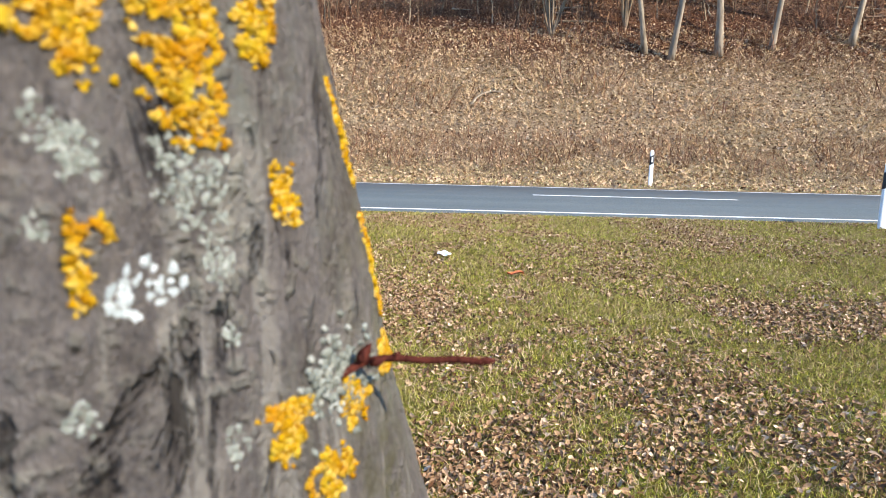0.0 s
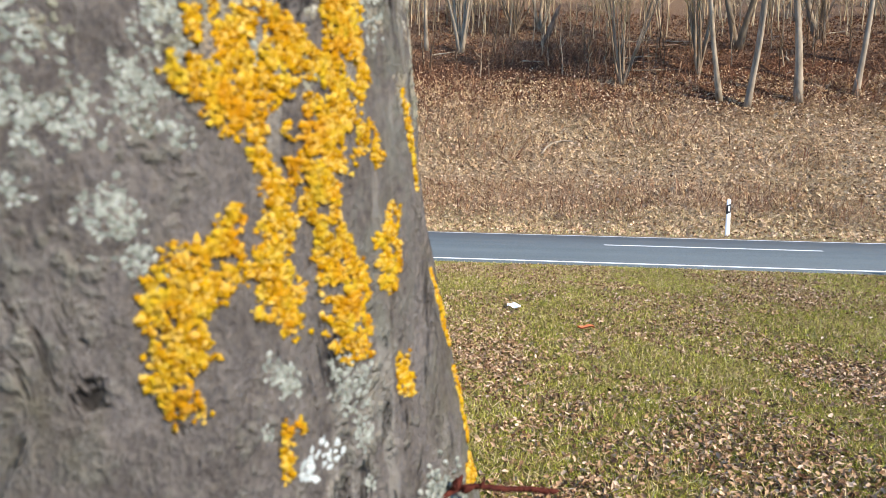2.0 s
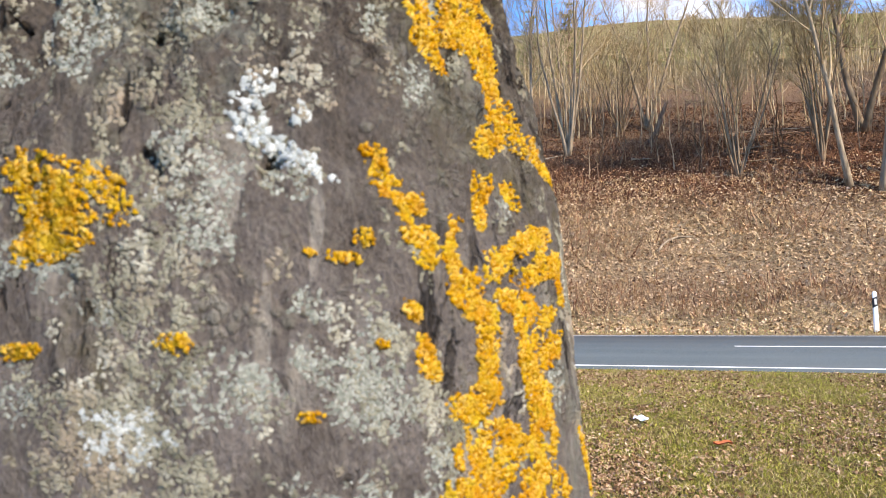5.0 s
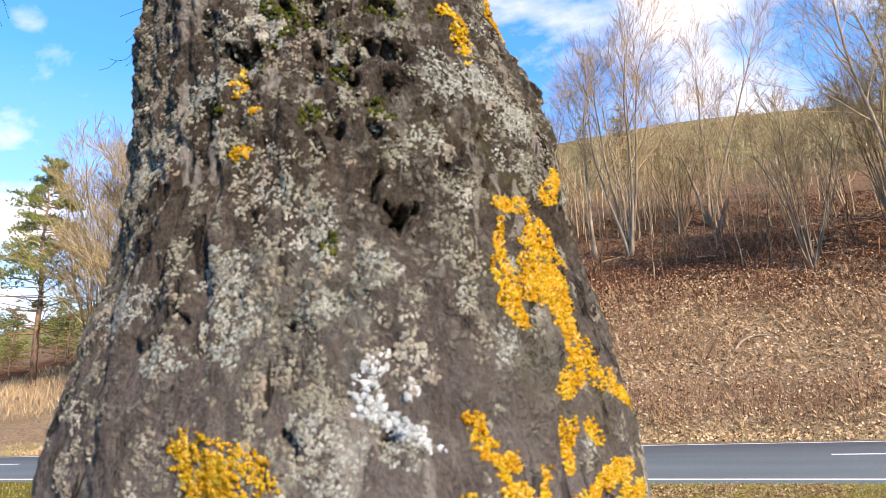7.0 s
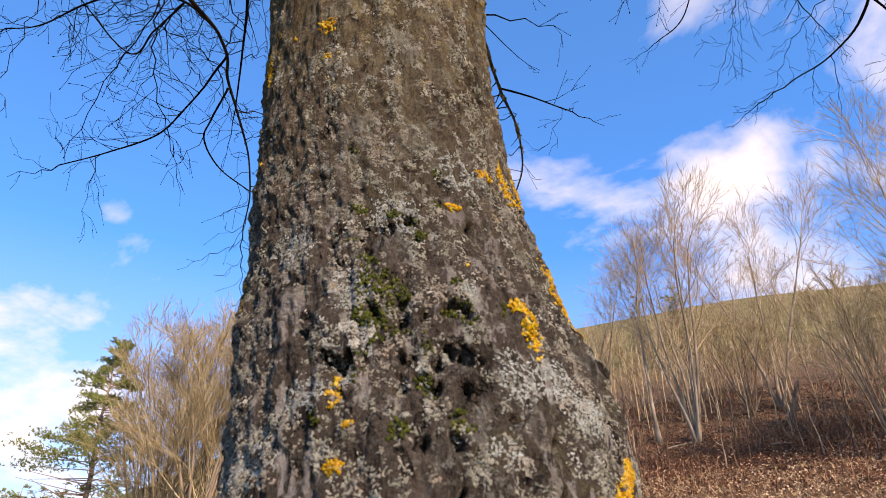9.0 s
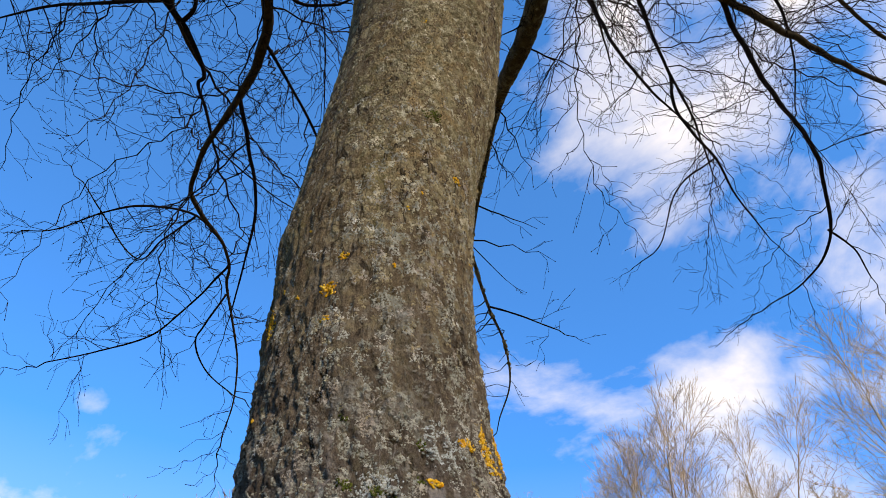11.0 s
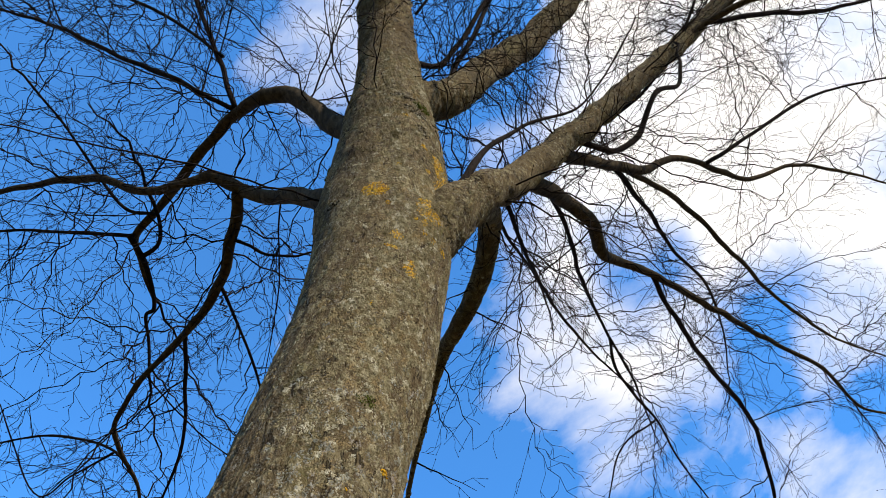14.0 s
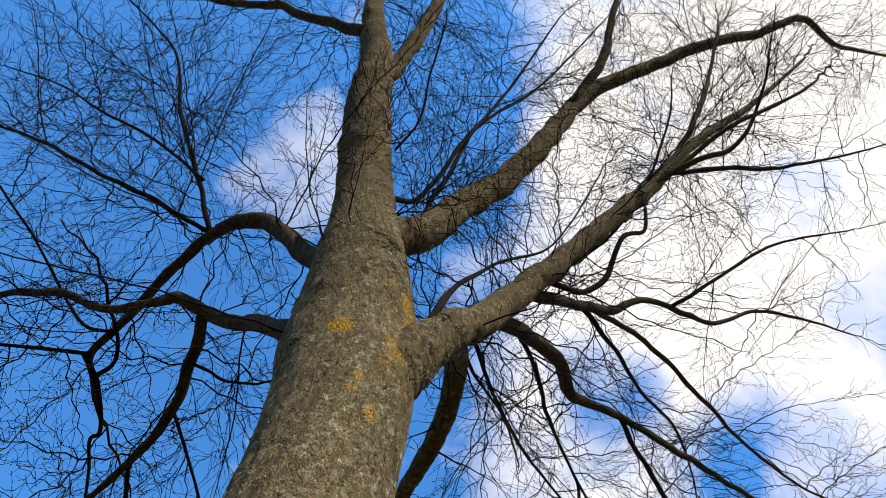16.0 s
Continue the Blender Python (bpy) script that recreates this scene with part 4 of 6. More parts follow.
def shoot(soup, p, d, length, rad, level, droop, flat):
    """A slender shoot that steps to and fro at its buds; side shoots leave it by turns in one plane, whose normal is flat."""
    seg = (0.038, 0.058, 0.080)[level]
    n = max(2, int(length / seg))
    flat = (flat - d * flat.dot(d)).normalized()
    pts, dirs = [p.copy()], [d.copy()]
    bend = rng.gauss(0, 0.03)
    for i in range(n):
        side = flat.cross(d).normalized()
        d = (d + side * (bend + rng.gauss(0, 0.06)) + flat * rng.gauss(0, 0.06) + Vector((0, 0, -droop))).normalized()
        e = (d + side * rng.uniform(0.14, 0.42) * (1 if i % 2 else -1)).normalized()
        p = p + e * (length / n) * rng.uniform(0.75, 1.25)
        pts.append(p.copy()); dirs.append(e)
    radii = [max(rad * (1 - 0.72 * i / n), 0.00120) for i in range(n + 1)]
    soup.tube(pts, radii, 4 if level == 2 else 3, False)
    spindle(soup, pts[-1], dirs[-1], rng.uniform(0.010, 0.016), 0.0030)
    for i in range(1, n):
        hand = 1 if i % 2 else -1
        side = flat.cross(dirs[i]).normalized() * hand
        if level and rng.random() < (0, 0.74, 0.80)[level]:
            out = (dirs[i] * 0.55 + side * rng.uniform(0.6, 1.15) + flat * rng.gauss(0, 0.4)).normalized()
            left = length * (1 - i / n)
            reach = rng.uniform(0.05, 0.16) if level == 1 else min(max(left * rng.uniform(0.4, 0.8), 0.14), 0.60)
            shoot(soup, pts[i], out, reach, max(radii[i] * 0.68, 0.0013), level - 1, droop, flat + Vector((rng.gauss(0, 0.6), rng.gauss(0, 0.6), rng.gauss(0, 0.6))))
        elif rng.random() < 0.6:
            spindle(soup, pts[i], (dirs[i] + side * 0.9).normalized(), rng.uniform(0.008, 0.013), 0.0028)


def any_flat():
    return Vector((rng.gauss(0, 0.6), rng.gauss(0, 0.6), rng.gauss(0.6, 0.5)))


tw = Soup()
for pts, radii, share, reach in spines:
    for i in range(1, len(pts)):
        gap = (pts[i] - pts[i - 1]).length
        if radii[i] > 0.08 or pts[i].z < 3.6:
            continue
        sparse = 1 + 1.1 * smoothstep(0.5, 1.2, pts[i].y) * smoothstep(-0.6, 0.0, pts[i].x)
        if rng.random() < gap / ((0.165 - 0.045 * smoothstep(5.5, 6.5, pts[i].z)) * sparse / share * (0.6 if radii[i] < 0.009 else 1.0)):
            d = (pts[i] - pts[i - 1]).normalized()
            side = d.orthogonal(); side.rotate(Matrix.Rotation(rng.uniform(0, 6.283), 3, d))
            shoot(tw, pts[i], (d * 0.35 + side.normalized() + Vector((0, 0, 0.05))).normalized(), reach * (rng.uniform(0.18, 0.55) if radii[i] < 0.009 else rng.uniform(0.6, 1.6)), min(radii[i] * 0.5, 0.0045), 2, 0.012, any_flat())
    shoot(tw, pts[-1], (pts[-1] - pts[-3]).normalized(), 0.4 if radii[0] < 0.012 else 0.7, radii[-1], 2, 0.02, any_flat())
# a brush of short twigs in the fork of the upper stem
for k in range(34):
    t = rng.random()
    p = Vector((-0.13, 0.06, 4.45)).lerp(Vector((0.42, 0.20, 5.6)), t) if k % 3 else Vector((-0.19, -0.15, 4.9)).lerp(Vector((-0.08, -0.5, 5.8)), t)
    shoot(tw, p, Vector((rng.gauss(0.35, 0.5), rng.gauss(-0.25, 0.5), rng.gauss(0.3, 0.4))).normalized(), rng.uniform(0.35, 0.85), 0.0045, 2, 0.0, any_flat())
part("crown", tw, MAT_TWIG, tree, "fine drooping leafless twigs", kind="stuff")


# ---- lichen and moss on the trunk ----
crng = random.Random(5)


def lobe(soup, p, n, size, thick, skirt=True):
    """One small wavy lobe, raised at its rim; without a skirt a low crumb."""
    u = n.orthogonal().normalized()
    u.rotate(Matrix.Rotation(crng.uniform(0, 6.283), 3, n))
    n2 = (n + u * crng.uniform(-0.4, 0.4)).normalized() if skirt else n
    w = n2.cross(u).normalized()
    u = w.cross(n2)
    k, m = len(soup.v), 5
    soup.v.append(p + n2 * thick * (0.5 if skirt else 1.0))
    long = crng.uniform(1.0, 1.7)
    for i in range(m):
        a = 6.2832 * i / m
        q = size * crng.uniform(0.6, 1.2)
        soup.v.append(p + (u * math.cos(a) * long + w * math.sin(a)) * q + n2 * (thick * crng.uniform(0.5, 1.3) if skirt else -0.0004))
    if skirt:
        for i in range(m):
            a = 6.2832 * i / m
            soup.v.append(p + (u * math.cos(a) + w * math.sin(a)) * size * 0.55 - n * 0.0015)
    for i in range(m):
        j = (i + 1) % m
        soup.f.append((k, k + 1 + i, k + 1 + j))
        if skirt:
            soup.f.append((k + 1 + i, k + 1 + m + i, k + 1 + m + j, k + 1 + j))


def patch(name, mat, label, angle, z, wide, high, size, thick, fill, ragged, skirt=True):
    soup = Soup()
    rad = ease(TZ, TR, z)
    want = int(fill * wide * high * 1.5 / (size * size))
    seed = crng.uniform(0, 50)
    for _ in range(max(5, want)):
        x, y = crng.uniform(-0.66, 0.66), crng.uniform(-0.66, 0.66)
        px, py = x * wide, y * high
        edge = 2 * math.hypot(x, y)
        n1 = 0.8 * noise.noise((px * 95 + seed, py * 95, seed)) + 0.75 * noise.noise((px * 230, py * 230, seed))
        if edge + ragged * n1 > 0.97 or n1 < -0.27:
            continue
        a, h = radians(angle) + px / rad, z + py
        lobe(soup, *skin(a, h), size * crng.uniform(0.6, 1.3), thick * crng.uniform(0.6, 1.4), skirt)
    if soup.v:
        part(name, soup, mat, trunk, label, kind="stuff")


def strand(kind, *ctrl):
    """Lichen that creeps along a line: rows of angle, height and width."""
    soup = Soup()
    seed = crng.uniform(0, 50)
    size = 0.00085 if kind == "yellow" else 0.0019
    for (a0, z0, w0), (a1, z1, w1) in zip(ctrl, ctrl[1:]):
        w0, w1 = (w * (1.13 + 0.25 * smoothstep(-12, 5, q)) for w, q in ((w0, a0), (w1, a1)))
        rad = ease(TZ, TR, z0)
        run = math.hypot(radians(a1 - a0) * rad, z1 - z0) + 0.25 * (w0 + w1)
        for _ in range(int(0.85 * run * (w0 + w1) * 0.5 / (size * size))):
            t = crng.uniform(-0.12, 1.12)
            w = w0 + (w1 - w0) * min(max(t, 0), 1)
            x, y = crng.uniform(-0.62, 0.62) * w, crng.uniform(-0.3, 0.3) * w
            a, h = radians(a0 + (a1 - a0) * t) + x / rad, z0 + (z1 - z0) * t + y
            u, v = a * rad * 110, h * 110
            n1 = 0.7 * noise.noise((u + seed, v, seed)) + 0.75 * noise.noise((u * 2.6, v * 2.6, seed))
            if 2 * math.hypot(x, y) / w + 0.75 * n1 > 1.0 or n1 < -0.28:
                continue
            low = crng.random() < (0.45 if kind == "yellow" else 0.7)
            lobe(soup, *skin(a, h), size * crng.uniform(0.6, 1.5), (0.0012 if kind == "yellow" else 0.0005) * crng.uniform(0.5, 1.5) * (1.4 if low else 1.0), not low)
    if soup.v:
        part(kind + "_lichen", soup, MAT_YELLOW if kind == "yellow" else MAT_WHITE, trunk, "bright orange-yellow leafy lichen" if kind == "yellow" else "bluish-white leafy lichen", kind="stuff")


def yellow(angle, z, wide, high):
    patch("yellow_lichen", MAT_YELLOW, "bright orange-yellow leafy lichen", angle, z, min(wide, 0.022 if 1.62 < z < 2.6 else 0.08 if z > 2.6 else 0.2) * 1.08, high * 1.12, 0.0010 if z < 1.5 else 0.0017, 0.0012, 1.1 if z < 1.9 else 0.6, 0.95)


def white(angle, z, wide, high):
    patch("white_lichen", MAT_WHITE, "bluish-white leafy lichen", angle, z, wide, high, 0.0018, 0.0007, 1.3, 0.9, False)


def grey(angle, z, wide, high):
    patch("grey_lichen", MAT_GREY, "pale grey-green lichen", angle, z, wide * 1.15, high * 1.15, 0.0012, 0.0006, 1.0, 1.1, False)


def moss(angle, z, wide, high):
    patch("moss_cushion", MAT_MOSS, "dark green moss cushion", angle, z, wide * 1.2, high * 1.2, 0.0013, 0.0022, 0.32, 1.1)


yellow(-24.5, 0.936, 0.027, 0.009)
yellow(-26.7, 0.928, 0.014, 0.011)
yellow(-22.5, 0.909, 0.026, 0.016)
yellow(-15.9, 0.928, 0.019, 0.018)
yellow(-3.8, 0.933, 0.028, 0.015)
yellow(-4.9, 0.934, 0.023, 0.015)
yellow(4.1, 1.632, 0.038, 0.112)
yellow(-27.5, 1.554, 0.017, 0.055)
yellow(-30.8, 1.574, 0.011, 0.016)
yellow(-83.9, 1.430, 0.015, 0.011)
yellow(-83.4, 1.487, 0.009, 0.030)
yellow(-134.2, 1.583, 0.002, 0.029)
yellow(-128.6, 1.627, 0.035, 0.053)
yellow(13.4, 1.821, 0.037, 0.062)
yellow(-82.1, 2.022, 0.031, 0.027)
yellow(-76.6, 2.091, 0.016, 0.018)
yellow(-83.6, 1.964, 0.014, 0.014)
yellow(-2.7, 1.796, 0.049, 0.074)
yellow(-19.5, 1.777, 0.022, 0.016)
yellow(-39.1, 1.703, 0.014, 0.009)
yellow(-11.7, 2.357, 0.029, 0.014)
yellow(-122.8, 2.012, 0.026, 0.047)
yellow(-11.4, 3.610, 0.140, 0.116)
yellow(-9.1, 3.478, 0.136, 0.101)
yellow(-27.1, 3.267, 0.088, 0.101)
yellow(-51.5, 3.090, 0.030, 0.040)
yellow(-34.1, 2.968, 0.039, 0.056)
yellow(-56.9, 2.779, 0.015, 0.018)
yellow(-74.4, 3.326, 0.070, 0.067)
white(-34.3, 0.984, 0.022, 0.014)
white(-74.9, 1.148, 0.039, 0.024)
grey(-46.6, 1.074, 0.009, 0.019)
grey(-40.9, 1.097, 0.008, 0.009)
grey(-45.9, 1.060, 0.012, 0.012)
grey(-28.1, 0.992, 0.007, 0.012)
grey(-35.8, 1.020, 0.007, 0.008)
grey(-53.3, 0.983, 0.010, 0.009)
grey(-48.2, 1.164, 0.030, 0.033)
grey(-61.0, 1.169, 0.014, 0.011)
grey(-54.5, 1.174, 0.010, 0.015)
grey(-54.8, 1.117, 0.014, 0.011)
grey(-47.5, 1.105, 0.012, 0.016)
grey(-64.8, 1.106, 0.013, 0.011)
grey(-40.6, 1.127, 0.014, 0.017)
grey(-62.3, 1.052, 0.012, 0.012)
grey(-46.2, 1.186, 0.014, 0.012)
grey(-53.0, 1.081, 0.008, 0.008)
grey(-43.2, 1.112, 0.013, 0.012)
grey(-68.7, 1.072, 0.010, 0.011)
grey(-53.3, 1.196, 0.015, 0.015)
grey(-65.1, 1.249, 0.030, 0.037)
grey(-64.1, 1.164, 0.039, 0.026)
grey(-47.9, 1.155, 0.032, 0.021)
grey(-86.5, 1.218, 0.029, 0.019)
grey(-87.7, 1.165, 0.020, 0.020)
grey(-84.9, 1.347, 0.033, 0.030)
grey(-81.4, 1.315, 0.026, 0.035)
grey(-93.8, 1.303, 0.032, 0.018)
grey(-66.9, 1.325, 0.018, 0.018)
grey(-43.0, 1.332, 0.013, 0.020)
grey(-37.1, 1.301, 0.021, 0.019)
grey(-54.3, 1.249, 0.020, 0.015)
grey(-69.2, 1.262, 0.012, 0.015)
grey(-67.8, 1.383, 0.020, 0.014)
grey(-57.9, 1.346, 0.022, 0.019)
grey(-26.2, 1.501, 0.044, 0.039)
grey(-84.6, 1.520, 0.019, 0.017)
grey(-38.7, 1.497, 0.026, 0.046)
grey(-109.6, 1.448, 0.059, 0.040)
grey(-92.7, 1.488, 0.038, 0.031)
grey(-76.9, 1.585, 0.034, 0.041)
grey(-96.6, 1.660, 0.044, 0.049)
grey(-59.8, 1.683, 0.042, 0.052)
grey(-31.7, 1.761, 0.048, 0.062)
grey(-108.3, 1.336, 0.057, 0.028)
grey(-17.0, 1.476, 0.041, 0.032)
grey(-61.6, 1.169, 0.015, 0.010)
grey(-54.6, 1.177, 0.013, 0.015)
grey(-50.1, 1.166, 0.024, 0.022)
grey(-44.7, 1.154, 0.018, 0.008)
grey(-56.0, 1.116, 0.017, 0.011)
grey(-48.9, 1.100, 0.018, 0.023)
grey(-41.5, 1.126, 0.012, 0.015)
grey(-43.0, 1.106, 0.015, 0.019)
grey(-47.8, 1.072, 0.015, 0.019)
grey(-65.7, 1.104, 0.012, 0.017)
grey(-63.9, 1.049, 0.016, 0.013)
grey(-53.9, 1.080, 0.010, 0.009)
grey(-57.3, 1.129, 0.010, 0.008)
grey(-63.8, 1.076, 0.014, 0.010)
grey(-60.0, 1.080, 0.014, 0.014)
grey(-67.3, 1.080, 0.010, 0.010)
grey(-55.2, 1.092, 0.013, 0.015)
grey(-37.3, 1.025, 0.009, 0.012)
grey(-52.2, 1.101, 0.017, 0.013)
grey(-50.3, 1.122, 0.016, 0.014)
grey(-35.8, 1.018, 0.009, 0.011)
grey(-36.1, 1.015, 0.010, 0.008)
grey(-28.0, 0.988, 0.009, 0.011)
grey(-31.4, 0.937, 0.009, 0.011)
grey(-39.5, 1.002, 0.006, 0.006)
grey(-40.5, 0.958, 0.007, 0.007)
grey(-28.8, 0.967, 0.006, 0.008)
moss(-67.8, 1.581, 0.032, 0.055)
moss(-48.3, 1.560, 0.022, 0.027)
moss(-71.8, 1.556, 0.018, 0.025)
moss(-87.8, 1.468, 0.011, 0.010)
moss(-37.7, 2.488, 0.038, 0.024)
strand("yellow", (-32.9, 1.221, 0.009), (-33.5, 1.201, 0.010), (-31.7, 1.193, 0.011), (-29.0, 1.192, 0.014), (-29.7, 1.175, 0.014), (-30.7, 1.159, 0.012), (-30.0, 1.151, 0.011))
strand("yellow", (-25.0, 1.198, 0.013), (-21.1, 1.196, 0.019), (-17.7, 1.194, 0.013), (-19.6, 1.185, 0.010))
strand("yellow", (-17.5, 1.209, 0.016), (-8.4, 1.217, 0.015), (-8.8, 1.197, 0.009))
strand("yellow", (-21.8, 1.174, 0.010), (-21.6, 1.162, 0.012), (-19.5, 1.151, 0.018), (-19.9, 1.138, 0.013), (-17.6, 1.128, 0.008), (-19.3, 1.118, 0.006))
strand("yellow", (-12.7, 1.175, 0.014), (-17.6, 1.164, 0.014))
strand("yellow", (-36.5, 1.151, 0.012), (-34.0, 1.148, 0.016), (-33.9, 1.137, 0.014), (-34.6, 1.126, 0.013), (-34.4, 1.117, 0.016), (-33.2, 1.102, 0.019), (-32.6, 1.088, 0.015), (-32.7, 1.074, 0.013), (-34.8, 1.061, 0.015), (-35.0, 1.047, 0.020), (-34.4, 1.037, 0.014))
strand("yellow", (-29.9, 1.139, 0.009), (-27.8, 1.133, 0.013), (-30.2, 1.121, 0.015), (-32.4, 1.113, 0.013))
strand("yellow", (-26.2, 1.128, 0.013), (-22.7, 1.121, 0.021), (-24.0, 1.104, 0.026), (-27.2, 1.090, 0.020), (-28.2, 1.076, 0.018), (-27.2, 1.065, 0.018), (-26.3, 1.049, 0.022), (-27.4, 1.034, 0.022), (-27.3, 1.023, 0.014))
strand("yellow", (-18.8, 1.108, 0.010), (-17.3, 1.094, 0.008))
strand("yellow", (-39.7, 1.116, 0.014), (-38.0, 1.114, 0.018), (-36.0, 1.102, 0.013))
strand("yellow", (-38.1, 1.134, 0.006), (-38.2, 1.126, 0.006))
strand("yellow", (-37.7, 1.076, 0.006), (-39.6, 1.066, 0.011), (-41.4, 1.058, 0.023), (-43.6, 1.051, 0.020), (-45.2, 1.046, 0.018), (-44.7, 1.034, 0.016))
strand("yellow", (-15.5, 1.074, 0.010), (-18.0, 1.059, 0.018), (-19.2, 1.046, 0.011))
strand("yellow", (-9.2, 1.123, 0.005), (-8.2, 1.105, 0.008), (-6.8, 1.087, 0.008))
strand("yellow", (-18.4, 1.009, 0.015), (-19.6, 0.999, 0.012))
strand("yellow", (-25.7, 1.218, 0.012), (-23.1, 1.220, 0.013))
strand("yellow", (-17.4, 1.227, 0.014), (-12.5, 1.232, 0.013))
strand("yellow", (-41.8, 1.197, 0.009), (-41.4, 1.191, 0.006))
strand("yellow", (-40.5, 1.182, 0.007), (-40.7, 1.170, 0.009), (-39.5, 1.166, 0.008))
strand("yellow", (-46.4, 1.181, 0.005), (-45.6, 1.181, 0.005))
strand("yellow", (-55.5, 1.153, 0.006), (-54.4, 1.153, 0.006))
strand("yellow", (-44.2, 1.039, 0.013), (-44.9, 1.033, 0.011), (-46.6, 1.026, 0.012), (-45.9, 1.019, 0.009), (-45.5, 1.014, 0.010))
strand("yellow", (-37.5, 1.004, 0.004), (-38.1, 0.995, 0.005), (-38.6, 0.985, 0.005))
strand("yellow", (-36.2, 1.003, 0.005), (-35.7, 0.998, 0.004))
strand("yellow", (-2.4, 1.041, 0.006), (-3.0, 1.025, 0.007), (-3.4, 1.008, 0.004))
strand("yellow", (-3.4, 0.990, 0.006), (-4.1, 0.971, 0.008), (-2.4, 0.953, 0.006))
strand("yellow", (-3.2, 0.939, 0.006), (-6.6, 0.929, 0.006))
strand("yellow", (-27.6, 0.940, 0.008), (-24.7, 0.937, 0.012))
strand("yellow", (-25.8, 0.934, 0.008), (-25.9, 0.929, 0.008))
strand("yellow", (-12.7, 0.928, 0.005), (-17.0, 0.927, 0.009))
strand("yellow", (-85.5, 1.258, 0.020), (-81.9, 1.247, 0.029), (-81.5, 1.230, 0.030), (-83.4, 1.222, 0.019))
strand("yellow", (-76.7, 1.251, 0.015), (-74.7, 1.237, 0.017))
strand("yellow", (-87.0, 1.181, 0.009), (-84.6, 1.182, 0.009))
strand("yellow", (-68.5, 1.185, 0.011), (-67.2, 1.182, 0.008))
strand("yellow", (-44.0, 1.264, 0.010), (-42.7, 1.250, 0.012), (-39.6, 1.242, 0.014), (-38.5, 1.228, 0.017), (-37.7, 1.216, 0.012))
strand("yellow", (-31.5, 1.235, 0.008), (-33.7, 1.220, 0.008), (-31.7, 1.203, 0.015), (-29.6, 1.189, 0.013), (-29.3, 1.180, 0.008))
strand("yellow", (-28.7, 1.207, 0.013), (-21.6, 1.219, 0.014), (-13.8, 1.231, 0.012), (-13.7, 1.215, 0.007))
strand("yellow", (-21.8, 1.188, 0.008), (-21.8, 1.170, 0.014), (-21.7, 1.149, 0.012), (-21.8, 1.132, 0.012))
strand("yellow", (-13.5, 1.189, 0.009), (-18.5, 1.175, 0.008))
strand("yellow", (-30.4, 1.172, 0.010), (-30.5, 1.157, 0.013), (-34.7, 1.149, 0.018))
strand("yellow", (-33.0, 1.378, 0.009), (-35.0, 1.351, 0.011), (-34.2, 1.330, 0.017), (-31.9, 1.318, 0.017))
strand("yellow", (-22.1, 1.383, 0.023), (-22.2, 1.361, 0.033), (-27.6, 1.338, 0.027), (-20.7, 1.340, 0.029), (-20.0, 1.324, 0.018), (-18.7, 1.313, 0.018), (-16.7, 1.293, 0.026), (-23.3, 1.277, 0.017))
strand("yellow", (-12.5, 1.283, 0.018), (0.5, 1.268, 0.010))
strand("yellow", (-24.8, 1.258, 0.013), (-26.4, 1.237, 0.010))
strand("yellow", (-18.6, 1.256, 0.012), (-16.9, 1.247, 0.008))
strand("yellow", (-46.3, 1.227, 0.009), (-45.8, 1.224, 0.007))
strand("yellow", (-49.9, 1.218, 0.007), (-47.4, 1.216, 0.006))
strand("yellow", (-53.2, 1.220, 0.004), (-52.5, 1.219, 0.004))
strand("yellow", (-41.4, 1.195, 0.008), (-40.7, 1.192, 0.007))
strand("yellow", (-39.8, 1.178, 0.006), (-39.6, 1.166, 0.009))
strand("yellow", (-31.7, 1.394, 0.017), (-25.8, 1.397, 0.016))
strand("yellow", (-15.4, 1.411, 0.018), (-2.1, 1.440, 0.016))
strand("white", (-58.3, 1.295, 0.011), (-60.1, 1.281, 0.016), (-58.6, 1.270, 0.016), (-55.1, 1.262, 0.014), (-52.3, 1.257, 0.011), (-50.1, 1.252, 0.009))
strand("white", (-53.4, 1.284, 0.008), (-52.7, 1.277, 0.008))
for _ in range(24):
    h = 1.0 + 0.6 * crng.random()
    grey(crng.uniform(-115, -5), h, crng.uniform(0.008, 0.022), crng.uniform(0.010, 0.026))
for _ in range(26):
    moss(crng.gauss(-60, 14), crng.gauss(1.56, 0.10), crng.uniform(0.006, 0.016), crng.uniform(0.006, 0.018))
for _ in range(14):
    yellow(crng.uniform(-120, 10), crng.uniform(1.45, 2.3), crng.uniform(0.003, 0.008), crng.uniform(0.004, 0.010))
for _ in range(16):
    yellow(crng.gauss(-35, 16), crng.gauss(3.3, 0.25), crng.uniform(0.014, 0.035), crng.uniform(0.012, 0.03))


# dark wrinkled collars where the limbs leave the trunk
for angle, z, wide, high in ((-52, 3.97, 0.09, 0.035), (-40, 3.88, 0.08, 0.05), (-34, 3.76, 0.06, 0.05), (-112, 3.32, 0.04, 0.03)):
    patch("bark_collar", MAT_COLLAR, "dark wrinkled bark collar", angle, z, wide, high, 0.0034, 0.004, 0.6, 1.5)


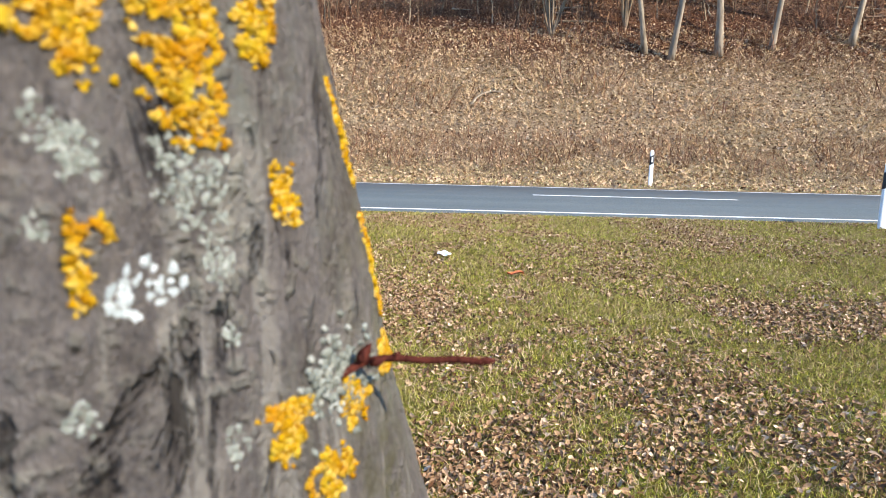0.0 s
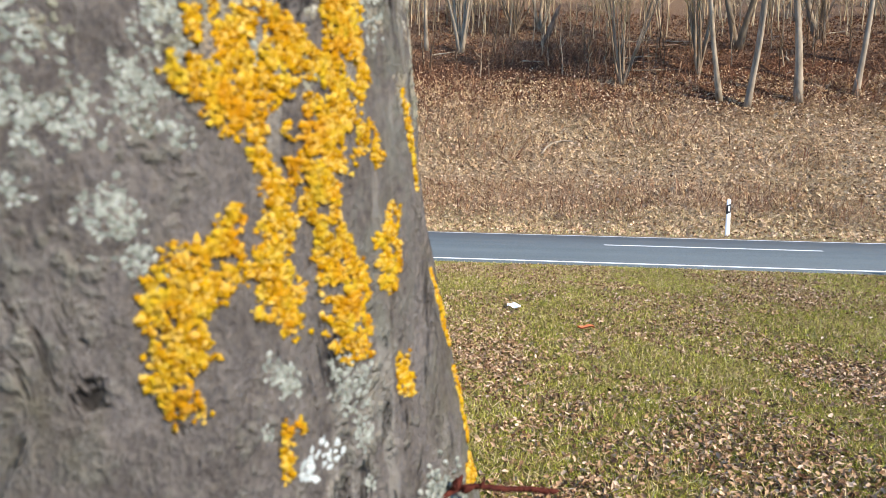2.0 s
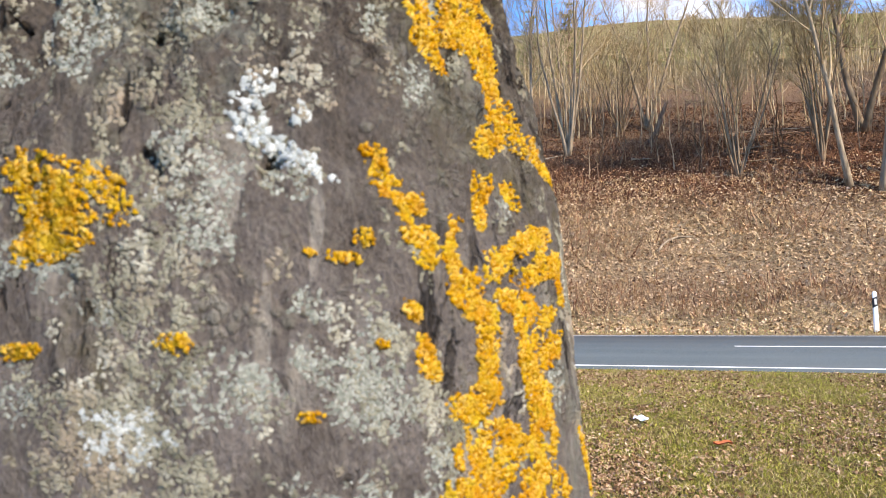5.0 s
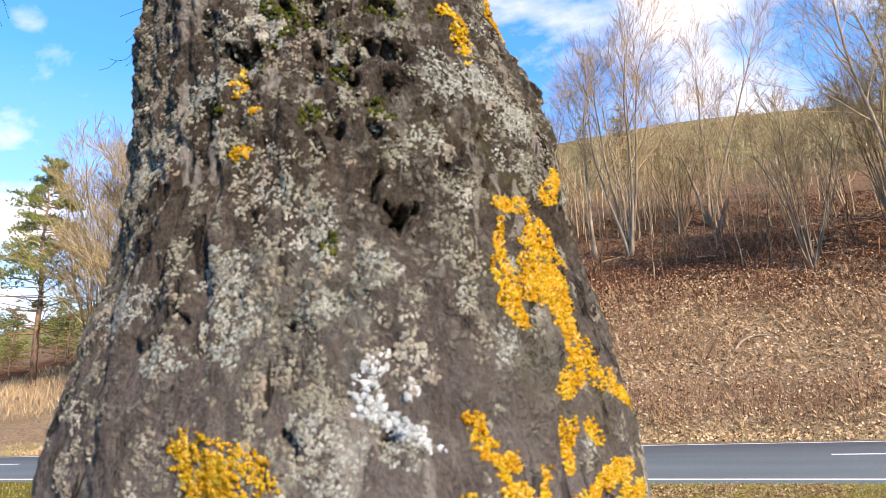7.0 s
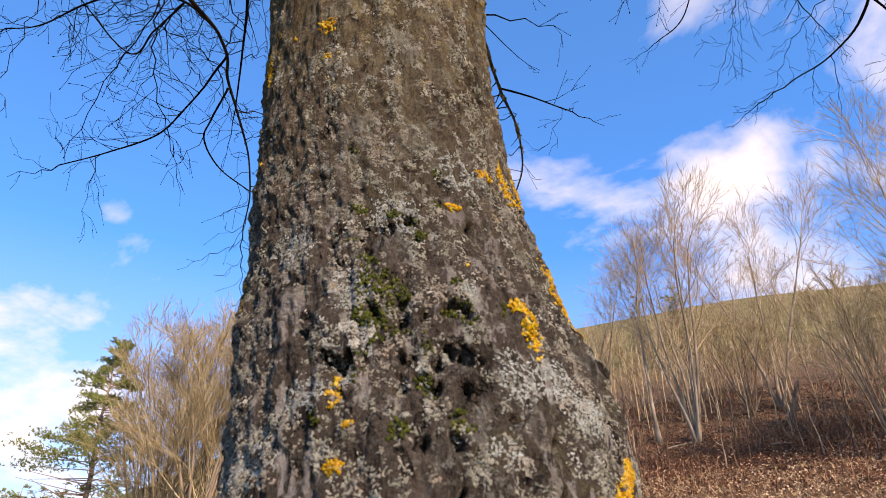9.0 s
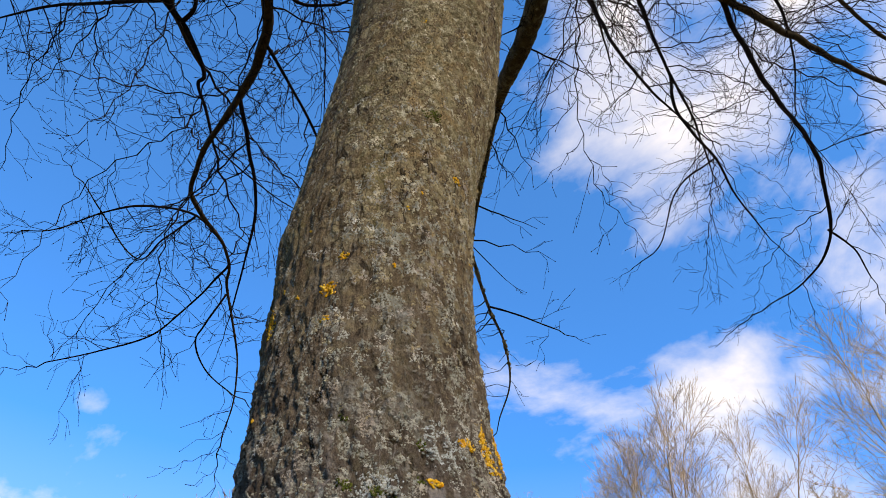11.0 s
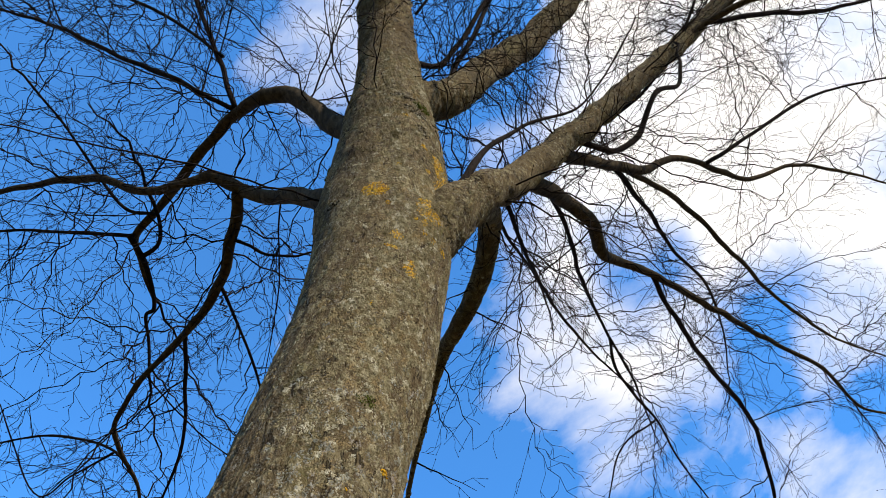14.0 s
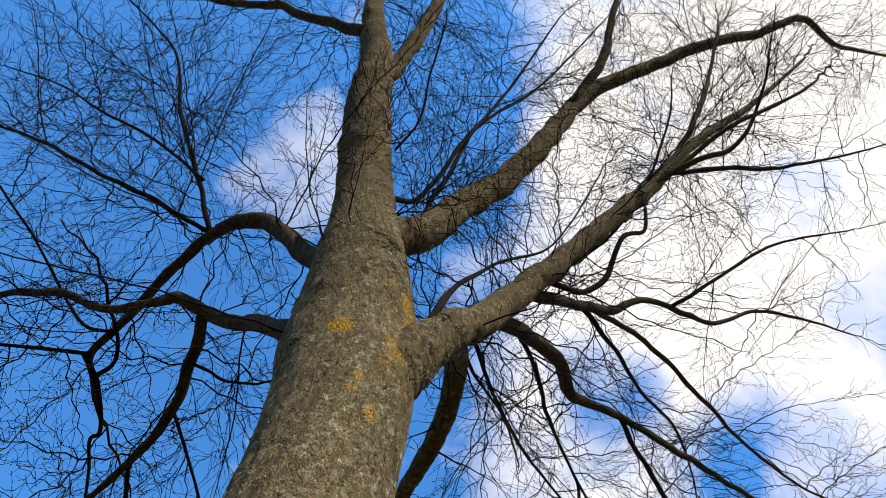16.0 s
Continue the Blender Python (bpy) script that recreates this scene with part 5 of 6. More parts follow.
# dark moss and pale crust about the forks
for angle, z, wide, high in ((-30, 3.95, 0.07, 0.06), (-150, 3.70, 0.06, 0.08)):
    patch("moss_cushion", MAT_MOSS, "dark green moss cushion", angle, z, wide, high, 0.0030, 0.005, 0.5, 1.1)
for angle, z, wide, high in ((-140, 3.60, 0.11, 0.12), (-62, 3.64, 0.12, 0.10), (-70, 3.45, 0.10, 0.14), (-40, 3.42, 0.10, 0.16), (-95, 3.22, 0.09, 0.16), (-48, 3.12, 0.10, 0.18), (-58, 2.86, 0.07, 0.2), (-45, 2.62, 0.06, 0.16)):
    patch("grey_lichen", MAT_CRUST, "dull grey-green lichen", angle, z, wide * 1.3, high * 1.3, 0.0026, 0.0018, 0.5, 1.5, False)


# rosettes of pale leafy lichen all over the bark, most on the ridges
crumbs, upper = Soup(), Soup()


def rosette(soup, a, h, r, size, thick):
    rad = ease(TZ, TR, h)
    seed = crng.uniform(0, 90)
    for _ in range(int(1.5 * (r / size) ** 2) + 2):
        t, q = crng.uniform(0, 6.283), r * math.sqrt(crng.random())
        if q / r > 0.62 + 0.7 * noise.noise((math.cos(t) * 1.6 + seed, math.sin(t) * 1.6, q / r)):
            continue
        p, n = skin(a + q * math.cos(t) / rad, h + q * math.sin(t) * 1.25)
        n = (n + Vector((crng.gauss(0, 0.22), crng.gauss(0, 0.22), crng.gauss(0, 0.22)))).normalized()
        lobe(soup, p, n, size * crng.uniform(0.6, 1.35), thick * crng.uniform(0.5, 1.4), False)


for _ in range(26000):
    a, h = radians(crng.uniform(-185, 35)), 1.12 + 3.3 * crng.random() ** 1.5
    c, s = math.cos(a), math.sin(a)
    den = 0.6 * noise.noise((c * 2.2, s * 2.2, h * 1.6)) + 0.9 * noise.noise((c * 8, s * 8, h * 16)) + 0.5 * noise.noise((c * 20, s * 20, h * 60)) + 0.6 * ridge(c, s, h)
    if den + 0.75 * smoothstep(1.8, 2.3, h) * (smoothstep(-1.75, -1.0, a) - 0.75) < 0.26 - 0.22 * smoothstep(1.25, 1.5, h) and crng.random() > 0.05:
        continue
    up = smoothstep(1.7, 3.0, h)
    rosette(crumbs if h + crng.gauss(0, 0.25) < 2.2 else upper, a, h, crng.uniform(0.0025, 0.0065 + 0.005 * crng.random()) * (1 + 1.0 * up), 0.0014 * (1 + 1.5 * up), 0.0007 * (1 + 2.4 * up))
part("lichen_crust", crumbs, MAT_CRUMB, trunk, "scattered pale grey lichen crumbs", smooth=False, kind="stuff")
part("lichen_crust", upper, MAT_CRUST, trunk, "dull olive-grey lichen crumbs", smooth=False, kind="stuff")

# the same crust on the stout limbs
bough = Soup()
for p, n in limb_skin:
    if p.z > 9.5 or (p - Vector((0.14, -0.49, 1.45))).dot(n) > 0.3:
        continue
    if noise.noise(p * 3) + 0.9 * noise.noise(p * 11) + 0.7 * noise.noise(p * 37) > 0.22:
        for _ in range(2):
            w = Vector((crng.gauss(0, 0.006), crng.gauss(0, 0.006), crng.gauss(0, 0.006)))
            lobe(bough, p + w - n * w.dot(n), n, crng.uniform(0.003, 0.0065), 0.0026, False)
part("lichen_crust", bough, MAT_CRUST, tree, "dull olive-grey lichen on the limbs", smooth=False, kind="stuff")

# a short budded twig on an old scar
tw = Soup()
tw.tube(*spline([(-0.040, 0.225, 0.939, 0.0016), (-0.033, 0.231, 0.942, 0.0012), (-0.023, 0.232, 0.9440, 0.0008), (-0.010, 0.234, 0.9428, 0.00065), (0.002, 0.235, 0.9432, 0.00065), (0.011, 0.235, 0.9424, 0.0008)], 5), 7)
sprig = part("sprig", tw, MAT_BUD, tree, "short red-brown budded twig")


def bud(p, d, length, wide):
    s = Soup()
    p, d = Vector(p), Vector(d).normalized()
    s.tube([p, p + d * length * 0.3, p + d * length * 0.65, p + d * length], [wide * 0.5, wide, wide * 0.75, wide * 0.1], 8)
    part("bud", s, MAT_BUD, sprig)


bud((0.010, 0.235, 0.9428), (1, 0, 0.05), 0.0062, 0.0017)
bud((-0.034, 0.229, 0.943), (0.5, 0, 0.8), 0.0085, 0.0024)
bud((-0.030, 0.230, 0.942), (0.9, -0.1, 0.4), 0.007, 0.002)
bud((-0.022, 0.232, 0.944), (0.7, 0, 0.6), 0.004, 0.0011)
scar = Soup()
for k in range(170):
    a, h = radians(-17 + crng.gauss(0, 2.6)), 0.940 + crng.gauss(0, 0.0075)
    lobe(scar, *skin(a, h), 0.0014, 0.0016)
part("twig_scar", scar, MAT_GREY, trunk, "rough pale twig scar", kind="stuff")


# ---- bank and woods beyond the road ----
def far_shoot(soup, p, d, length, rad, level, forks, up, stout=1.0):
    """A branch of a tree seen from afar: it curves upwards and forks at narrow angles, level by level."""
    n = 3 if level > 1 else 2
    pts, dirs = [p.copy()], [d.copy()]
    for i in range(n):
        d = (d + Vector((rng.gauss(0, 0.10), rng.gauss(0, 0.10), rng.gauss(up, 0.06)))).normalized()
        p = p + d * (length / n)
        pts.append(p.copy()); dirs.append(d.copy())
    radii = [max(rad * (1 - 0.45 * i / n), stout * (0.0065, 0.008, 0.010, 0.013)[level]) for i in range(n + 1)]
    soup.tube(pts, radii, 4 if level > 2 else 3, False)
    turn = rng.uniform(0, 6.283)
    for k in range(forks[level] if level else 0):
        i = n if k < 2 else rng.randint(1, n)
        side = dirs[i].orthogonal().normalized()
        side.rotate(Matrix.Rotation(turn + 3.1416 * k + rng.gauss(0, 0.5), 3, dirs[i]))
        wide = rng.uniform(0.22, 0.48) if k < 2 else rng.uniform(0.45, 0.8)
        far_shoot(soup, pts[i], (dirs[i] + side * wide).normalized(), length * rng.uniform(0.58, 0.82), radii[i] * 0.72, level - 1, forks, up, stout)


def bare_tree(name, place, height, stems, label, seed, lean=(0.0, 0.0), wide=0.10, spread=0.5, majors=6, start=0.35, group="bare trees on the bank", forks=(0, 4, 4, 4), up=0.05, bark=None, twig=None, stout=1.0):
    """A leafless tree or shrub: every stem a part, its crown of twigs one part."""
    global rng
    rng = random.Random(seed)
    x, y = place
    base = Vector((x, y, ground_z(x, y) - 0.06))
    root = thing(name, base, label, "tree" if height > 8.8 else "shrub", group)
    crown = Soup()
    for k in range(stems):
        turn = 6.283 * (k + rng.random()) / stems
        out = Vector((math.cos(turn), math.sin(turn), 0)) * (spread if stems > 1 else spread * 0.15)
        h = height * rng.uniform(0.75, 1.0) if k else height
        n = 9
        pts, radii = [], []
        p = base + out * 1.8 * wide
        d = (Vector((lean[0], lean[1], 1)) + out * 0.75).normalized()
        for i in range(n + 1):
            pts.append(p.copy())
            radii.append(wide * (rng.uniform(0.75, 1.1) if k else 1.0) * (1 - 0.80 * (i / n) ** 0.9) * (1.25 if i == 0 else 1.0) + 0.006)
            d = (d + Vector((rng.gauss(0, 0.045), rng.gauss(0, 0.045), 0.02))).normalized()
            p = p + d * (h * 0.74 / n)
        stem = Soup()
        fine, rr = spline([(*q, w) for q, w in zip(pts, radii)], 3)
        stem.tube(fine, rr, 8 if wide > 0.05 else 5)
        part("stem", stem, bark or MAT_BROWNBARK, root)
        m = len(fine)
        for b in range(majors + 2):
            i = m - 2 if b > majors - 1 else int(m * (start + (0.97 - start) * (b + rng.random()) / majors))
            i = min(max(i, 1), m - 2)
            dd = (fine[i + 1] - fine[i - 1]).normalized()
            side = dd.orthogonal(); side.rotate(Matrix.Rotation(rng.uniform(0, 6.283), 3, dd))
            reach = h * rng.uniform(0.115, 0.155) * (1.25 - 0.45 * i / m)
            far_shoot(crown, fine[i], (dd + side.normalized() * (rng.uniform(0.5, 0.8) if b < majors else 0.25)).normalized(), reach, max(rr[i] * 0.6, 0.014), 3, forks, up, stout)
    part("crown", crown, twig or MAT_FARTWIG, root, "fine leafless twigs", kind="stuff")
    return root


bare_tree("ash_tree", (-3.4, 32.0), 14.0, 6, "bare multi-stemmed grey tree on the bank", 21, (0.0, 0), 0.085, 0.30, 6, bark=MAT_FARBARK)
bare_tree("ash_tree", (-5.1, 32.4), 12.5, 1, "bare slim grey tree leaning on the bank", 22, (-0.12, 0), 0.10, 0.5, 9, bark=MAT_FARBARK)
bare_tree("ash_tree", (0.4, 37.0), 14.0, 3, "bare branching tree on the bank", 23, (0.03, 0), 0.10, 0.36, 8, bark=MAT_FARBARK)
bare_tree("hazel_bush", (3.7, 28.4), 8.5, 9, "bare many-stemmed hazel on the bank", 24, (0.02, 0), 0.045, 0.42, 3, 0.4, forks=(0, 3, 4, 4), twig=MAT_THICKET)
bare_tree("hazel_bush", (-1.0, 36.6), 6.5, 12, "bare many-stemmed thicket on the bank", 25, (0, 0), 0.04, 0.60, 2, 0.35, forks=(0, 3, 4, 3), twig=MAT_THICKET)
bare_tree("hazel_bush", (6.9, 29.2), 9.0, 9, "bare clump of stems on the bank", 26, (0, 0), 0.055, 0.25, 3, 0.40, forks=(0, 3, 4, 4), twig=MAT_THICKET)
bare_tree("grey_tree", (7.25, 27.1), 15.0, 1, "bare slim grey-barked tree on the bank", 27, (-0.13, 0), 0.11, 0.5, 10, bark=MAT_FARBARK)
bare_tree("grey_tree", (8.1, 26.6), 14.5, 2, "bare twin-stemmed pale tree on the bank", 28, (0.02, 0), 0.12, 0.12, 7, bark=MAT_FARBARK)
bare_tree("grey_tree", (10.1, 27.0), 16.0, 1, "bare pale tree leaning on the bank", 29, (0.09, 0), 0.16, 0.5, 11, bark=MAT_FARBARK)
bare_tree("grey_tree", (12.3, 27.4), 14.0, 1, "bare slim leaning tree on the bank", 30, (0.18, 0), 0.12, 0.5, 9, bark=MAT_FARBARK)
bare_tree("grey_tree", (15.6, 27.8), 14.0, 1, "bare slim tree on the bank", 31, (0.10, 0), 0.13, 0.5, 9, bark=MAT_FARBARK)
bare_tree("grey_tree", (17.2, 27.0), 13.0, 1, "bare slim tree on the bank", 32, (0.12, 0), 0.12, 0.5, 9, bark=MAT_FARBARK)
bare_tree("grey_tree", (9.2, 32.0), 16.0, 2, "bare tree higher on the bank", 33, (0.0, 0), 0.16, 0.4, 7)
bare_tree("grey_tree", (13.5, 34.0), 16.0, 2, "bare tree higher on the bank", 34, (-0.1, 0), 0.16, 0.5, 7)
wood_one = bare_tree("grey_tree", (-9.5, 36.0), 10.5, 4, "bare tree in the wood on the bank", 36, (0.0, 0), 0.08, 0.4, 4, forks=(0, 3, 4, 4))
wood_two = bare_tree("grey_tree", (20.5, 31.0), 13.0, 3, "bare tree in the wood on the bank", 37, (0.0, 0), 0.12, 0.4, 5, forks=(0, 3, 4, 4))
left_one = bare_tree("grey_tree", (-33.0, 29.0), 16.0, 5, "bare yellow-brown tree beside the road", 38, (0.0, 0), 0.10, 0.26, 5, 0.15, "bare trees beside the road", (0, 4, 4, 4), twig=MAT_THICKET, stout=1.7)
left_two = bare_tree("grey_tree", (-36.0, 31.5), 14.0, 5, "bare yellow-brown tree beside the road", 39, (-0.05, 0), 0.09, 0.30, 5, 0.15, "bare trees beside the road", (0, 4, 4, 4), twig=MAT_THICKET, stout=1.7)
brush = bare_tree("hazel_bush", (-7.2, 39.5), 4.6, 7, "low bare scrub on the hillside", 40, (0.0, 0), 0.03, 0.55, 1, 0.35, "scrub on the hillside", (0, 2, 3, 3), twig=MAT_THICKET, stout=1.5)
prng = random.Random(77)


def spot(x, y, turn):
    return Matrix.LocRotScale((x, y, ground_z(x, y) - 0.1), Euler((0, 0, turn)), None)


for x, y, src in ((-29.5, 28.0, left_one), (-30.5, 30.5, left_one), (-40.5, 34.0, left_two), (-36.5, 30.3, left_one), (-31.0, 33.0, left_two), (-37.5, 36.5, left_two), (-26.0, 31.0, left_two), (-34.5, 36.0, left_one), (-23.0, 35.0, left_one), (-28.5, 38.0, left_two),
                  (-15.0, 40.0, wood_one), (21.0, 40.0, wood_one), (26.0, 34.0, wood_one), (24.0, 45.0, wood_two), (30.0, 39.0, wood_two)):
    copy_thing(src, spot(x, y, prng.uniform(0, 6.28)))
for k in range(46):
    y = 38 + 70 * prng.random() ** 1.3
    x = y * math.tan(radians(prng.uniform(-22, 28)))
    copy_thing(brush, spot(x, y, prng.uniform(0, 6.28)))


# far wood: thin pale poles and twigs up the hill
def young_wood(name, mat, label, count, seed, depth, fan, tall, twigs):
    q = random.Random(seed)
    wood = Soup()
    for _ in range(count):
        y = depth[0] + (depth[1] - depth[0]) * q.random() ** 2.0
        x = y * math.tan(radians(q.uniform(*fan)))
        h, z = q.uniform(*tall), ground_z(x, y)
        p = Vector((x, y, z - 0.2))
        d = Vector((q.gauss(0, 0.05), q.gauss(0, 0.05), 1)).normalized()
        pts = [p + d * h * t + Vector((q.gauss(0, 0.05), 0, 0)) for t in (0, 0.3, 0.6, 1.0)]
        wood.tube(pts, [q.uniform(0.022, 0.05) * s for s in (1, 0.8, 0.6, 0.25)], 4, False)
        for k in range(twigs):
            t = q.uniform(0.25, 1.0)
            c = p + d * h * t
            e = Vector((q.gauss(0, 0.6), q.gauss(0, 0.6), q.uniform(0.5, 1.5))).normalized()
            l = h * q.uniform(0.10, 0.26) * (1.2 - 0.7 * t)
            m = c + e * l * 0.5
            wood.tube([c, m, m + (e + Vector((q.gauss(0, 0.3), q.gauss(0, 0.3), 0.3))) * l * 0.5], [0.018, 0.013, 0.007], 3, False)
    return lone(name, wood, mat, label, "wood", kind="stuff")


young_wood("far_wood", MAT_FARTWIG, "thin leafless young wood up the hillside", 1500, 3, (36, 150), (-50, 42), (2.2, 6.0), 10)
young_wood("saplings", MAT_SAPLING, "thin brown leafless saplings under the trees of the bank", 130, 8, (29, 44), (-14, 32), (1.2, 3.6), 9)
young_wood("thicket", MAT_THICKET, "dense leafless yellowish thicket beside the road", 420, 4, (27, 50), (-51, -36), (2, 4.5), 14)


def conifer(name, place, height, label, seed, crown_from, droop, flat, group, dense=1.0):
    """A conifer: trunk, branches and clumps of needles."""
    q = random.Random(seed)
    x, y = place
    base = Vector((x, y, ground_z(x, y) - 0.1))
    root = thing(name, base, label, "tree", group)
    pts = [base + Vector((0.25 * q.gauss(0, 1) * t, 0, height * t)) for t in (0, 0.2, 0.4, 0.6, 0.8, 1)]
    ts2 = Soup()
    ts2.tube(pts, [height * 0.012 * s for s in (1.2, 1, 0.8, 0.6, 0.35, 0.08)], 10)
    part("trunk", ts2, MAT_PINEBARK, root)
    br, nd = Soup(), Soup()
    for k in range(int(height * 7)):
        t = q.uniform(crown_from * 0.55, 0.99)
        a = q.uniform(0, 6.283)
        reach = height * flat * (1.08 - t) * q.uniform(0.5, 1.1) + 0.25
        p = base + Vector((0, 0, height * t))
        e = Vector((math.cos(a), math.sin(a), q.uniform(-0.1, 0.35) - droop)).normalized()
        tip = p + e * reach + Vector((0, 0, -droop * reach * 0.3))
        br.tube([p, p + e * reach * 0.5, tip], [0.05, 0.03, 0.012], 4, False)
        if t < crown_from and q.random() < 0.8:
            continue
        for j in range(int((7 + reach * 6) * dense)):
            f = q.uniform(0.35, 1.05)
            c = p.lerp(tip, f) + Vector((q.gauss(0, 0.22), q.gauss(0, 0.22), q.gauss(0.05, 0.12))) * (0.5 + 0.25 * reach)
            for _ in range(9):
                w = Vector((q.gauss(0, 1), q.gauss(0, 1), q.gauss(0.35, 0.8))).normalized() * q.uniform(0.10, 0.26)
                s = w.orthogonal().normalized() * 0.028
                nd.add([c - s, c + s, c + w], [(0, 1, 2)])
    part("branchwork", br, MAT_PINEBARK, root, kind="stuff")
    part("foliage", nd, MAT_NEEDLE, root, "green needle clumps", smooth=False, kind="stuff")
    return root


conifer("pine_tree", (-45.0, 32.5), 17.0, "tall pine with a thin reddish trunk beside the road", 5, 0.40, 0.0, 0.42, "conifers", 3.0)
conifer("spruce_tree", (16.5, 62.0), 16.0, "dark green spruce on the hill", 6, 0.12, 0.15, 0.22, "conifers")
young = conifer("pine_tree", (-58.0, 36.0), 8.0, "young green pine below the hill", 7, 0.15, 0.0, 0.30, "conifers", 0.65)
for k in range(26):
    y = 40 + 26 * prng.random()
    x = -y * math.tan(radians(prng.uniform(52, 62)))
    copy_thing(young, Matrix.LocRotScale((x, y, ground_z(x, y) - 0.2), Euler((0, 0, prng.uniform(0, 6.28))), None))
for x, y in ((-11, 70), (-8, 82), (-14, 90), (20, 75), (-6, 60), (-62, 64), (-75, 80)):
    copy_thing(young, Matrix.LocRotScale((x, y, ground_z(x, y) - 0.2), Euler((0, 0, prng.uniform(0, 6.28))), None))

# a leaning dead stub and fallen branches
def fallen(name, label, ctrl, mat=MAT_FARBARK, per=5):
    pts, radii = spline(ctrl, per)
    for i, p in enumerate(pts):
        p += Vector((noise.noise(p * 2.3), noise.noise(p * 2.3 + Vector((5, 0, 0))), 0)) * 0.06
    s = Soup()
    s.tube(pts, radii, 8)
    return lone(name, s, mat, label, "branch", "fallen branches")


zz = ground_z(0.55, 34.0)
fallen("dead_stub", "dark broken stub leaning on the bank", [(0.5, 34, zz - 0.1, 0.19), (0.6, 34, zz + 0.25, 0.15), (0.95, 34, zz + 1.0, 0.13), (1.2, 34.0, zz + 1.7, 0.11), (1.3, 34.0, zz + 2.0, 0.05)], MAT_PINEBARK)
zz = ground_z(0.9, 23.6)
fallen("fallen_branch", "pale curved branch lying on the dry bank", [(0.35, 23.1, ground_z(0.35, 23.1) + 0.04, 0.05), (0.7, 23.6, ground_z(0.7, 23.6) + 0.07, 0.04), (1.1, 23.9, ground_z(1.1, 23.9) + 0.06, 0.035), (1.55, 23.95, ground_z(1.55, 23.95) + 0.03, 0.02)])
for k in range(26):
    x, y, a, l = prng.uniform(-9, 20), prng.uniform(28.0, 36.0), prng.gauss(0.1, 0.5), prng.uniform(0.8, 3.0)
    row = []
    for t in (0, 0.35, 0.7, 1):
        px, py = x + math.cos(a) * l * t, y + math.sin(a) * l * t
        row.append((px, py, ground_z(px, py) + 0.05, 0.045 * (1.1 - t)))
    fallen("fallen_branch", "dead branch lying among the leaves", row, MAT_FARBARK if k % 3 else MAT_PINEBARK)


# ---- roadside posts and litter ----
def delineator(x, y):
    z = ground_z(x, y)
    root = thing("delineator_post", (x, y, z), "white plastic roadside post with a black band", "post", "roadside posts")

    def ring(zl, sx, sy):
        pts = []
        for i in range(12):
            a = 6.2832 * i / 12
            pts.append(Vector((x + sx * math.cos(a), y + sy * math.sin(a) * (0.75 + 0.25 * math.sin(a)), z + zl)))
        return pts

    def shell(rows):
        s = Soup()
        for q in rows:
            s.v += ring(*q)
        for j in range(len(rows) - 1):
            for i in range(12):
                k = (i + 1) % 12
                s.f.append((j * 12 + i, j * 12 + k, j * 12 + 12 + k, j * 12 + 12 + i))
        s.f.append(tuple(range(len(s.v) - 12, len(s.v))))
        return s
    part("body", shell([(-0.1, 0.062, 0.055), (0.60, 0.058, 0.052), (0.90, 0.055, 0.049), (0.955, 0.050, 0.044), (0.985, 0.030, 0.026)]), MAT_POST, root)
    band = shell([(0.60, 0.0605, 0.0545), (0.605, 0.061, 0.055), (0.835, 0.0585, 0.0525), (0.84, 0.058, 0.052)])
    for i, v in enumerate(band.v):
        v.z += 0.5 * (v.x - x)
    b = part("band", band, MAT_BLACK, root, "slanting black band")
    s = Soup()
    s.v += [Vector((x + dx, y - 0.056, z + zz2)) for dx, zz2 in ((-0.022, 0.66), (0.022, 0.66), (0.022, 0.80), (-0.022, 0.80))]
    s.v += [v + Vector((0, 0.012, 0)) for v in s.v[:4]]
    s.f += [(0, 1, 2, 3), (0, 4, 5, 1), (1, 5, 6, 2), (2, 6, 7, 3), (3, 7, 4, 0)]
    part("reflector", s, MAT_REFLECTOR, b, "pale reflector", smooth=False)


delineator(5.35, 18.55)
delineator(6.22, 9.75)
z0 = ground_z(-0.12, 6.77)
s = Soup()
for i in range(7):
    for j in range(5):
        s.v.append(Vector((-0.19 + 0.022 * i + 0.004 * j, 6.78 - 0.014 * i + 0.018 * j, z0 + 0.035 + 0.012 * math.sin(i * 1.3 + j) + 0.006 * j)))
s.f = [(i * 5 + j, i * 5 + j + 5, i * 5 + j + 6, i * 5 + j + 1) for i in range(6) for j in range(4)]
k = len(s.v)
s.v += [v - Vector((0, 0, 0.004)) for v in s.v[:k]]
s.f += [(b + k, a + k, d + k, c + k) for a, b, c, d in s.f[:24]]
lone("paper_scrap", s, MAT_PAPER, "crumpled white paper scrap on the lawn", "litter", smooth=False)


# one large russet leaf
z0 = ground_z(0.55, 5.92)
s = Soup()
for i in range(9):
    for j in range(5):
        u, v = i / 4 - 1, j / 2 - 1
        wide = 0.045 * (1 - u * u) ** 0.5 * (1 + 0.25 * math.sin(9 * u)) + 0.002
        s.v.append(Vector((0.55 + 0.075 * u, 5.92 + v * wide, z0 + 0.040 + 0.018 * v * v + 0.010 * math.sin(3 * u))))
s.f = [(i * 5 + j, i * 5 + j + 5, i * 5 + j + 6, i * 5 + j + 1) for i in range(8) for j in range(4)]
k = len(s.v)
s.v += [v - Vector((0, 0, 0.002)) for v in s.v[:k]]
s.f += [(b + k, a + k, d + k, c + k) for a, b, c, d in s.f[:32]]
lone("russet_leaf", s, MAT_RUSSET, "large orange-red fallen leaf on the lawn", "leaf")


